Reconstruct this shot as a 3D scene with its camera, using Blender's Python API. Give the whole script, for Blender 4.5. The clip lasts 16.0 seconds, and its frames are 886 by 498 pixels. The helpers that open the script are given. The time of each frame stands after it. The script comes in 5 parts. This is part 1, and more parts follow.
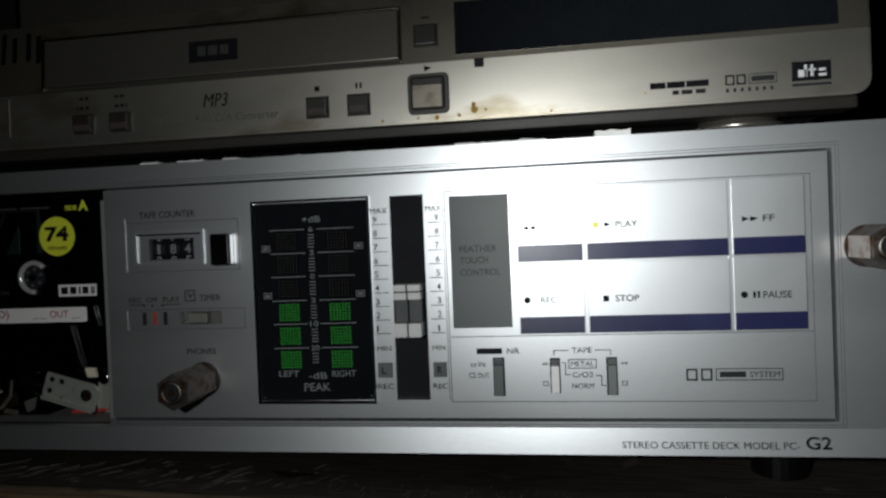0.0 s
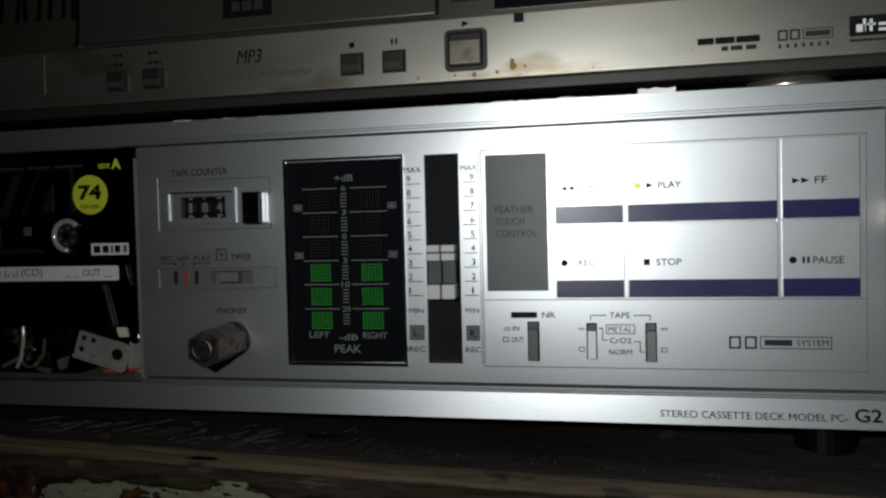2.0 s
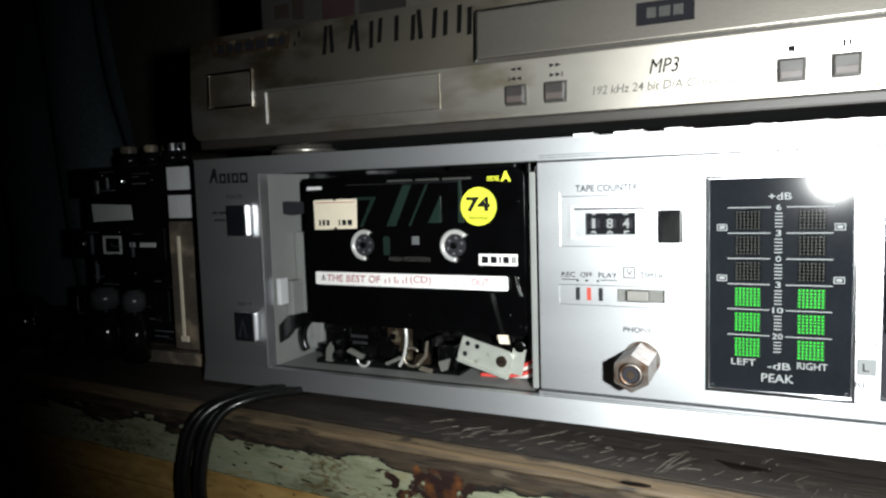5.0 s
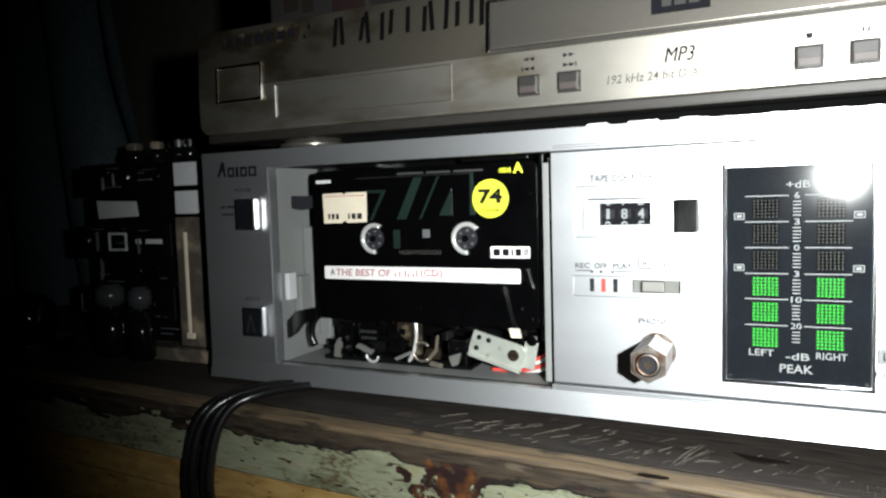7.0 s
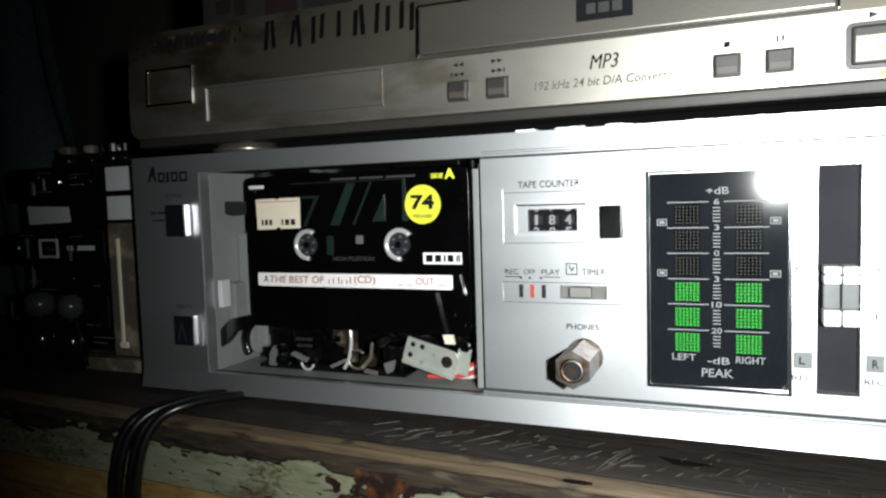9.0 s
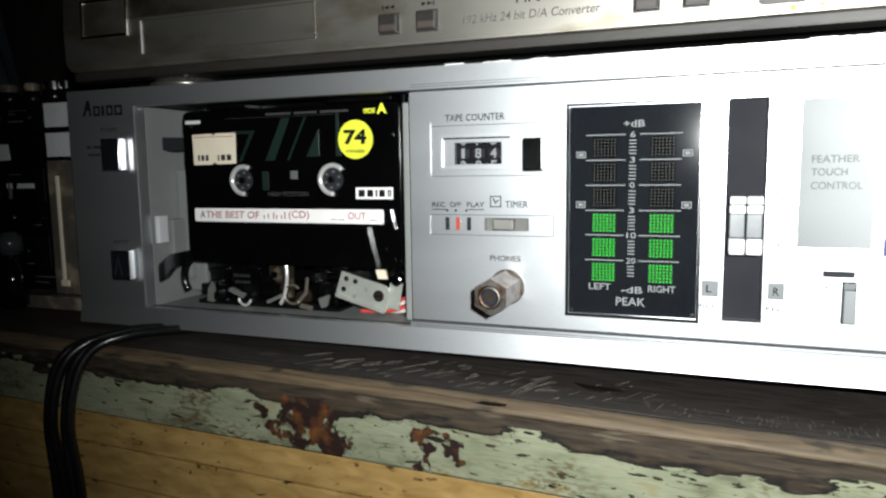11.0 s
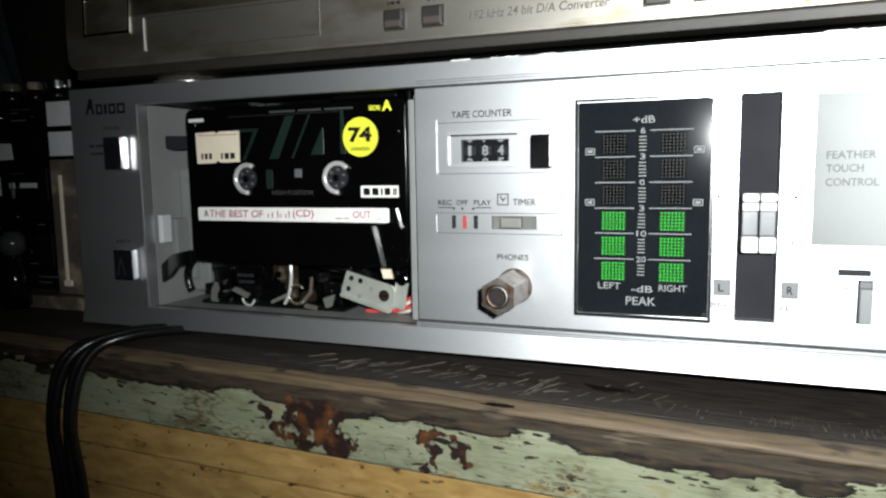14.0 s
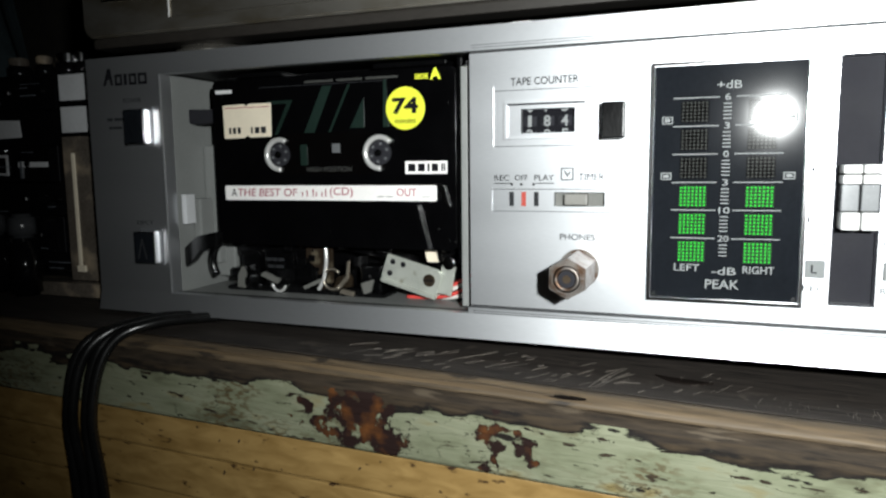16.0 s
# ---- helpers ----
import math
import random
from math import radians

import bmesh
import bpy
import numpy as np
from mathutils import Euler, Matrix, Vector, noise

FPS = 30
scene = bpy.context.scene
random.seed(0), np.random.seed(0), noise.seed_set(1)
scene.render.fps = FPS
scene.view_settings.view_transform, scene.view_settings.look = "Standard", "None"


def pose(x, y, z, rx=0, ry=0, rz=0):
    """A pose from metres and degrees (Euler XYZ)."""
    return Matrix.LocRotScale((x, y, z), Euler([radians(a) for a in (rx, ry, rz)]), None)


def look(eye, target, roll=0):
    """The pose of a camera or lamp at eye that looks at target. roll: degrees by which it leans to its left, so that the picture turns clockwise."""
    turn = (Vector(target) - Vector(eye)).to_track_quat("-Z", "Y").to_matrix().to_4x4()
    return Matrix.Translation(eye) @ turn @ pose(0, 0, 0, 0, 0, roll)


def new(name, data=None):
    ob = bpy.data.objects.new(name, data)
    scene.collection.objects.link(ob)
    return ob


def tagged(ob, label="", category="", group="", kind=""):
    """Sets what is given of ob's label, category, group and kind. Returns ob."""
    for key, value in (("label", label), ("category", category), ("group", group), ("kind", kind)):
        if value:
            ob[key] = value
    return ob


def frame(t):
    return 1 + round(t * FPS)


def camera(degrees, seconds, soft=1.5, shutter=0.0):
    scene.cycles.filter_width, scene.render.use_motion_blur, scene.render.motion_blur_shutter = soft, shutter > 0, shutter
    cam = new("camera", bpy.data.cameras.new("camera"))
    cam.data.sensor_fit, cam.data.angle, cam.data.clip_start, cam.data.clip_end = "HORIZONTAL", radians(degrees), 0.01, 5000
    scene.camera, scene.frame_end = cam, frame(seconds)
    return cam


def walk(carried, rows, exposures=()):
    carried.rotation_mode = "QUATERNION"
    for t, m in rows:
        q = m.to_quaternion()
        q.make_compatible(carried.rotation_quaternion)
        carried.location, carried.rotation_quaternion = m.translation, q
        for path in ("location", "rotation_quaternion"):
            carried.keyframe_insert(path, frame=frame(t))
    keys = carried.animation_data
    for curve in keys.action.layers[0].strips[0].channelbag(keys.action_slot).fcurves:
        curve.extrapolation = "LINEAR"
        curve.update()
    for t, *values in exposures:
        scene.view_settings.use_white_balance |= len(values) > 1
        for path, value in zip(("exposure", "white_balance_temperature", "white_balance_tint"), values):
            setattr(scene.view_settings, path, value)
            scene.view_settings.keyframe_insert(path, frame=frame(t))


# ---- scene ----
cam = camera(65.83, 16.0, 2.4, 0.4)
PATH = [
    (0, (0.1015, -0.2256, 0.0738), (0.0701, -0.0281, 0.0708), -2.30),
    (0.5, (0.0982, -0.2233, 0.0673), (0.0635, -0.0264, 0.0645), -1.69),
    (1, (0.0969, -0.2216, 0.0659), (0.0577, -0.0255, 0.0604), -1.66),
    (1.5, (0.0965, -0.2212, 0.0671), (0.0564, -0.0254, 0.0603), -1.64),
    (2, (0.0973, -0.2211, 0.0644), (0.0586, -0.0250, 0.0585), -1.38),
    (2.5, (0.0955, -0.2195, 0.0832), (0.0520, -0.0244, 0.0800), -2.68),
    (2.6, (0.0932, -0.2175, 0.0981), (0.0487, -0.0226, 0.0935), -3.13),
    (2.8, (0.0880, -0.2197, 0.0998), (0.0430, -0.0248, 0.0997), -2.89),
    (3, (0.0760, -0.2228, 0.1023), (0.0213, -0.0304, 0.1030), -1.60),
    (3.5, (0.0226, -0.2261, 0.0958), (-0.0453, -0.0385, 0.0819), 0.83),
    (4, (0.0219, -0.2312, 0.0843), (-0.0614, -0.0504, 0.0644), -2.08),
    (4.5, (0.0195, -0.2375, 0.0874), (-0.0660, -0.0576, 0.0690), -1.83),
    (7, (0.0113, -0.2382, 0.0806), (-0.0740, -0.0578, 0.0663), -1.67),
    (7.5, (0.0160, -0.2355, 0.0800), (-0.0679, -0.0545, 0.0650), -1.50),
    (8, (0.0171, -0.2356, 0.0796), (-0.0658, -0.0540, 0.0663), -1.46),
    (8.5, (0.0192, -0.2303, 0.0806), (-0.0584, -0.0464, 0.0684), -1.63),
    (9, (0.0226, -0.2311, 0.0813), (-0.0537, -0.0468, 0.0676), -1.72),
    (9.5, (0.0250, -0.2318, 0.0796), (-0.0520, -0.0478, 0.0651), -1.55),
    (10, (0.0420, -0.2319, 0.0744), (-0.0310, -0.0465, 0.0565), -1.34),
    (12.5, (0.0386, -0.2247, 0.0666), (-0.0310, -0.0388, 0.0418), -0.61),
    (13, (0.0385, -0.2252, 0.0664), (-0.0320, -0.0395, 0.0429), -0.73),
    (13.5, (0.0385, -0.2257, 0.0672), (-0.0322, -0.0401, 0.0438), -0.88),
    (14, (0.0389, -0.2263, 0.0674), (-0.0324, -0.0409, 0.0446), -0.90),
    (14.5, (0.0382, -0.2268, 0.0683), (-0.0340, -0.0417, 0.0452), -1.03),
    (15, (0.0172, -0.2163, 0.0655), (-0.0567, -0.0319, 0.0423), -1.56),
    (15.5, (0.0144, -0.2142, 0.0638), (-0.0575, -0.0290, 0.0411), -1.32),
    (16, (0.0135, -0.2158, 0.0602), (-0.0565, -0.0300, 0.0361), -0.69),
]
# the phone's own exposure lifts as it turns away from the bright keys
LIFT = [(0, -1.35), (2.5, -1.35), (3.0, -1.05), (3.5, 0.55), (4.0, 1.6), (4.5, 1.95), (7, 2.38), (8, 2.16), (9, 1.82), (10, 1.70), (13, 1.70), (14.5, 1.68), (15, 1.84), (15.5, 1.80), (16, 1.70)]
walk(cam, [(t, look(eye, target, roll)) for t, eye, target, roll in PATH], LIFT)

# ---- light: one small torch beside the camera, and a beam added to it, in an otherwise unlit room ----
night = bpy.data.worlds.new("night")
night.use_nodes = True
night.node_tree.nodes["Background"].inputs["Color"].default_value = (0.5, 0.6, 0.8, 1)
night.node_tree.nodes["Background"].inputs["Strength"].default_value = 0.002
scene.world = night



def torch_beam(name, watts, width, target):
    """One beam from the hand torch's place: its wide spill, or a narrow one added to brighten the right."""
    data = bpy.data.lights.new(name, "SPOT")
    data.energy, data.color = watts, (0.945, 0.985, 0.975)
    data.shadow_soft_size, data.spot_size, data.spot_blend = 0.004, radians(width), 1.0
    new(name, data).matrix_world = look((0.064, -0.247, 0.088), target)


torch_beam("torch_spill", 2.2, 118, (0.054, 0.0, 0.074))
# added beam: lifts the right end of the deck above the spill
torch_beam("torch_core", 4.9, 62, (0.195, 0.0, 0.088))

MM = 0.001


# ---- materials ----
def mat(name, base, rough=0.5, metal=0.0, vary=0.15, scale=60.0, fine=900.0, bump=0.0, stretch=(1, 1, 1), coat=0.0,
        emit=0.0, glow=None, tint=None, random=0.0, dirt=None, dirt_amount=0.0, dirt_scale=40.0, dirt_left=0.0, rough_vary=0.1):
    """A surface with colour variation at two scales, uneven gloss, fine relief and, if asked, stains of a second colour."""
    m = bpy.data.materials.new(name)
    m.use_nodes = True
    nt = m.node_tree
    n, l = nt.nodes, nt.links
    b = n["Principled BSDF"]
    b.inputs["Roughness"].default_value, b.inputs["Metallic"].default_value = rough, metal
    b.inputs["Coat Weight"].default_value = coat
    b.inputs["Coat Roughness"].default_value = 0.08
    co = n.new("ShaderNodeTexCoord")
    mp = n.new("ShaderNodeMapping")
    mp.inputs["Scale"].default_value = stretch
    l.new(co.outputs["Object"], mp.inputs["Vector"])

    def tex(s, detail=4):
        t = n.new("ShaderNodeTexNoise")
        t.inputs["Scale"].default_value, t.inputs["Detail"].default_value = s, detail
        l.new(mp.outputs["Vector"], t.inputs["Vector"])
        return t.outputs["Fac"]

    big, small = tex(scale), tex(fine, 2)
    both = n.new("ShaderNodeMath")
    both.operation = "ADD"
    l.new(big, both.inputs[0]), l.new(small, both.inputs[1])
    ramp = n.new("ShaderNodeMapRange")
    ramp.inputs["From Min"].default_value, ramp.inputs["From Max"].default_value = 0.6, 1.4
    ramp.inputs["To Min"].default_value, ramp.inputs["To Max"].default_value = 1 - vary, 1 + vary
    l.new(both.outputs[0], ramp.inputs["Value"])
    col = n.new("ShaderNodeVectorMath")
    col.operation = "SCALE"
    col.inputs[0].default_value = base
    l.new(ramp.outputs["Result"], col.inputs["Scale"])
    out = col.outputs["Vector"]
    if tint:
        mix = n.new("ShaderNodeMix")
        mix.data_type = "RGBA"
        l.new(big, mix.inputs["Factor"]), l.new(out, mix.inputs[6])
        mix.inputs[7].default_value = (*tint, 1)
        out = mix.outputs[2]
    if dirt:
        spots = tex(dirt_scale, 6)
        cut = n.new("ShaderNodeMapRange")
        cut.inputs["From Min"].default_value, cut.inputs["From Max"].default_value = 0.62 - dirt_amount * 0.3, 0.78 - dirt_amount * 0.3
        if dirt_left:
            sep = n.new("ShaderNodeSeparateXYZ")
            l.new(co.outputs["Object"], sep.inputs["Vector"])
            more = n.new("ShaderNodeMapRange")
            more.inputs["From Min"].default_value, more.inputs["From Max"].default_value = -0.09, -0.20
            more.inputs["To Min"].default_value, more.inputs["To Max"].default_value = 0.0, dirt_left
            l.new(sep.outputs["X"], more.inputs["Value"])
            add = n.new("ShaderNodeMath")
            l.new(spots, add.inputs[0]), l.new(more.outputs["Result"], add.inputs[1])
            spots = add.outputs[0]
        l.new(spots, cut.inputs["Value"])
        mix = n.new("ShaderNodeMix")
        mix.data_type = "RGBA"
        l.new(cut.outputs["Result"], mix.inputs["Factor"]), l.new(out, mix.inputs[6])
        mix.inputs[7].default_value = (*dirt, 1)
        out = mix.outputs[2]
    if random:
        info = n.new("ShaderNodeObjectInfo")
        lift = n.new("ShaderNodeMapRange")
        lift.inputs["To Min"].default_value, lift.inputs["To Max"].default_value = 1 - random, 1 + random
        l.new(info.outputs["Random"], lift.inputs["Value"])
        sc = n.new("ShaderNodeVectorMath")
        sc.operation = "SCALE"
        l.new(out, sc.inputs[0]), l.new(lift.outputs["Result"], sc.inputs["Scale"])
        out = sc.outputs["Vector"]
    l.new(out, b.inputs["Base Color"])
    rr = n.new("ShaderNodeMapRange")
    rr.inputs["To Min"].default_value, rr.inputs["To Max"].default_value = max(rough - rough_vary, 0.02), min(rough + rough_vary, 1)
    l.new(big, rr.inputs["Value"]), l.new(rr.outputs["Result"], b.inputs["Roughness"])
    if bump:
        bp = n.new("ShaderNodeBump")
        bp.inputs["Strength"].default_value, bp.inputs["Distance"].default_value = bump, 0.0004
        l.new(both.outputs[0], bp.inputs["Height"]), l.new(bp.outputs["Normal"], b.inputs["Normal"])
    if emit:
        b.inputs["Emission Color"].default_value = (*(glow or base), 1)
        b.inputs["Emission Strength"].default_value = emit
    return m


ALU = mat("brushed_aluminium", (0.60, 0.615, 0.635), 0.43, 0.94, 0.05, 30, 2500, 0.05, (0.15, 1, 1), rough_vary=0.05)
ALU_KEY = mat("satin_key", (0.64, 0.655, 0.675), 0.44, 0.93, 0.04, 40, 2500, 0.03, rough_vary=0.04)
INSIDE = mat("grey_plastic", (0.20, 0.207, 0.20), 0.5, 0.0, 0.12, 50, 1200, 0.1)
STEEL = mat("dark_chassis", (0.03, 0.03, 0.032), 0.55, 0.3, 0.2, 40, 900)
INK = mat("black_ink", (0.008, 0.008, 0.010), 0.9, 0, 0.2)
GREY_INK = mat("grey_ink", (0.022, 0.023, 0.025), 0.9, 0, 0.15)
WORN_INK = mat("worn_print", (0.10, 0.095, 0.085), 0.8, 0.2, 0.5, 300, 1500)
METER_INK = mat("meter_print", (0.20, 0.21, 0.21), 0.8, 0, 0.1)
TICK_INK = mat("meter_tick_print", (0.20, 0.21, 0.21), 0.8, 0, 0.1)
WHITE_INK = mat("white_ink", (0.62, 0.63, 0.63), 0.8, 0, 0.1)
PALE_LINE = mat("engraved_line", (0.15, 0.155, 0.165), 0.5, 0.5, 0.1)
NAVY = mat("navy_plastic", (0.012, 0.014, 0.06), 0.35, 0, 0.2, 60, 1500, 0.05)
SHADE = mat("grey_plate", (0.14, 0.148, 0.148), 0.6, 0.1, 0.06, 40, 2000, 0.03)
GLASS_BLACK = mat("black_acrylic", (0.0085, 0.010, 0.0125), 0.05, 0, 0.2, 60, 900, coat=0.3, rough_vary=0.02)
SLOT = mat("slot_black", (0.006, 0.006, 0.010), 0.85, 0, 0.2)
CHROME = mat("chrome", (0.85, 0.85, 0.86), 0.12, 1.0, 0.05, 80, 1500, rough_vary=0.04)
NUT = mat("nickel", (0.17, 0.152, 0.138), 0.46, 1.0, 0.15, 250, 2500, 0.1, dirt=(0.1, 0.06, 0.04), dirt_amount=0.5, dirt_scale=300)
CAP = mat("white_cap", (0.80, 0.80, 0.79), 0.35, 0, 0.05)
CAP_GREY = mat("smoked_cap", (0.12, 0.125, 0.13), 0.25, 0.1, 0.1)
GREEN = mat("green_lamp", (0.004, 0.05, 0.006), 0.9, 0, 0.05, emit=0.34, glow=(0.02, 1.0, 0.05))
GREEN_BED = mat("green_lamp_bed", (0.002, 0.010, 0.002), 0.9, 0, 0.05, emit=0.004, glow=(0.01, 1.0, 0.03))
UNLIT = mat("unlit_lamp", (0.048, 0.049, 0.046), 0.06, 0, 0.2, rough_vary=0.02)
UNLIT_BED = mat("unlit_bed", (0.0028, 0.0030, 0.0030), 0.06, 0, 0.2, rough_vary=0.02)
YELLOW_LAMP = mat("yellow_lamp", (0.8, 0.75, 0.1), 0.3, 0, 0.1, emit=0.4)
PALE_SCRATCH = mat("pale_scratch", (0.15, 0.13, 0.11), 0.6, 0, 0.3, random=0.6)
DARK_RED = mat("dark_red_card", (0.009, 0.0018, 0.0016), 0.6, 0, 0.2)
KEY_SHINE = mat("key_lower_half", (0.050, 0.038, 0.034), 0.5, 0.0, 0.1)
PLAY_FACE = mat("play_key_face", (0.24, 0.215, 0.18), 0.42, 0.9, 0.2, 90, 1500, 0.1, dirt=(0.10, 0.08, 0.05), dirt_amount=0.2, dirt_scale=150)
RED = mat("red_mark", (0.36, 0.055, 0.040), 0.4, 0, 0.1)
TAPE_BLACK = mat("cassette_shell", (0.0012, 0.0012, 0.0014), 0.16, 0, 0.3, 80, 1500, rough_vary=0.06)
TAPE_GLASS = mat("cassette_window", (0.0016, 0.0014, 0.0014), 0.06, 0, 0.3, 80, 900)
GREEN_TRACE = mat("dark_green_print", (0.009, 0.019, 0.015), 0.3, 0, 0.2)
LIME = mat("lime_sticker", (0.72, 0.76, 0.05), 0.45, 0, 0.06)
PAPER = mat("paper_label", (0.80, 0.78, 0.76), 0.7, 0, 0.05, 60, 1500, 0.05)
CREAM = mat("cream_sticker", (0.72, 0.64, 0.50), 0.7, 0, 0.08, 100, 1500, 0.05)
RED_INK = mat("red_pen", (0.34, 0.07, 0.10), 0.7, 0, 0.3)
HUB = mat("white_hub", (0.72, 0.72, 0.70), 0.2, 0.5, 0.05)
BLACK_PLASTIC = mat("black_plastic", (0.0016, 0.0016, 0.0018), 0.22, 0, 0.3, 90, 1500, 0.1)
BRASS = mat("worn_brass", (0.075, 0.055, 0.036), 0.4, 0.9, 0.3, 200, 2000, 0.2)
SOLDER = mat("tinned_wire", (0.36, 0.32, 0.26), 0.35, 0.8, 0.3, 300, 2000, 0.2)
SWITCH = mat("switch_grey", (0.11, 0.11, 0.10), 0.6, 0, 0.1)
SWITCH_LEVER = mat("switch_lever", (0.17, 0.165, 0.15), 0.5, 0, 0.1)
GREY_METAL = mat("cadmium_plate", (0.48, 0.50, 0.45), 0.42, 0.55, 0.12, 150, 2000, 0.1, dirt=(0.20, 0.18, 0.12), dirt_amount=0.05, dirt_scale=180)
RED_WIRE = mat("red_wire", (0.6, 0.06, 0.05), 0.45)
WHITE_WIRE = mat("white_wire", (0.72, 0.7, 0.66), 0.45)
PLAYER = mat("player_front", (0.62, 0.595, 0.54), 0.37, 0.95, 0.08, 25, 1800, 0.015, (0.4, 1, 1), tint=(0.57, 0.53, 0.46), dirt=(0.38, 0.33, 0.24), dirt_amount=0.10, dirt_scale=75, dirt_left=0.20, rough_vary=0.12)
PLAYER_UPPER_SHADED = mat("player_upper_front_shaded", (0.24, 0.225, 0.19), 0.40, 0.9, 0.14, 30, 1800, 0.02, (0.5, 1, 1), tint=(0.18, 0.16, 0.12), dirt=(0.10, 0.08, 0.05), dirt_amount=0.22, dirt_scale=70, dirt_left=0.16, rough_vary=0.12)
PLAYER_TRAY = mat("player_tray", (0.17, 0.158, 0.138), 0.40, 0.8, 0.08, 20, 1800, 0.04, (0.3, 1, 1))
PLAYER_KEY = mat("player_key", (0.016, 0.0135, 0.012), 0.5, 0.0, 0.12, 120, 1800, 0.05)
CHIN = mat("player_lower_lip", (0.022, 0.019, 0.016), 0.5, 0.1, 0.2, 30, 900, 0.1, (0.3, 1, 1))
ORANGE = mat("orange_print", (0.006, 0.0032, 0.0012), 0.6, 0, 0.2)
PLAYER_DARK = mat("player_chin", (0.045, 0.042, 0.038), 0.4, 0.2, 0.2, 40, 900)
TARNISH = mat("tarnished_badge", (0.034, 0.023, 0.014), 0.45, 0.5, 0.4, 200, 1500, 0.2, dirt=(0.22, 0.19, 0.13), dirt_amount=0.25, dirt_scale=160)
STAIN = mat("rust_stain", (0.45, 0.26, 0.04), 0.7, 0, 0.3, 300, 1500)
FOOT = mat("rubber_metal_foot", (0.50, 0.47, 0.42), 0.27, 0.9, 0.1)
MIRRORED_EDGE = mat("white_mirrored_edge", (0.8, 0.8, 0.78), 0.7, 0, 0.08, 200, 1500, 0.3)
MARKER = mat("marker_ink", (0.0012, 0.0012, 0.0013), 0.95, 0, 0.3)
GOUGE_AND_GAP = mat("gouge_and_gap_shade", (0.006, 0.004, 0.003), 0.95, 0, 0.4, 200, 1500, 0.4)
DULL_EDGE = mat("dull_card_edge", (0.10, 0.075, 0.055), 0.7, 0, 0.3, 200, 1500)
CABLE = mat("black_cable", (0.006, 0.006, 0.006), 0.26, 0, 0.2, 90, 900, 0.05)
DIM_CAP = mat("dim_grey_cap", (0.045, 0.047, 0.050), 0.25, 0, 0.2, 90, 900)
CASE = mat("smoky_case", (0.10, 0.085, 0.07), 0.12, 0, 0.4, 60, 900, dirt=(0.30, 0.24, 0.17), dirt_amount=0.35, dirt_scale=60)
CASE_BLACK = mat("black_case", (0.004, 0.004, 0.0045), 0.12, 0, 0.4, 60, 900)
SPINE = mat("case_spine", (0.55, 0.56, 0.57), 0.5, 0, 0.1)
CLOTH = mat("dark_cloth", (0.026, 0.043, 0.050), 0.8, 0, 0.5, 18, 400, 0.4)
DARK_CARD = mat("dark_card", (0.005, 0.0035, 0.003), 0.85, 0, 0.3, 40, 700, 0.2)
CARTON = mat("dark_carton", (0.045, 0.040, 0.032), 0.75, 0, 0.25, 12, 500, 0.2)
YELLOW_CARD = mat("yellow_print", (0.36, 0.25, 0.04), 0.7, 0, 0.2, 30, 600)
PALE_CARD = mat("pale_print", (0.42, 0.40, 0.32), 0.7, 0, 0.2, 30, 600)
CARD = mat("mint_card", (0.40, 0.46, 0.38), 0.6, 0, 0.08, 60, 900)
CARD_BLUE = mat("blue_print", (0.20, 0.42, 0.52), 0.6, 0, 0.4, 220, 900, tint=(0.5, 0.62, 0.5))
ROOM = mat("room_wall", (0.08, 0.075, 0.065), 0.9, 0, 0.25, 3, 60, 0.2)

for flat in (INK, GREY_INK, MARKER, GOUGE_AND_GAP):
    flat.node_tree.nodes["Principled BSDF"].inputs["Specular IOR Level"].default_value = 0.08


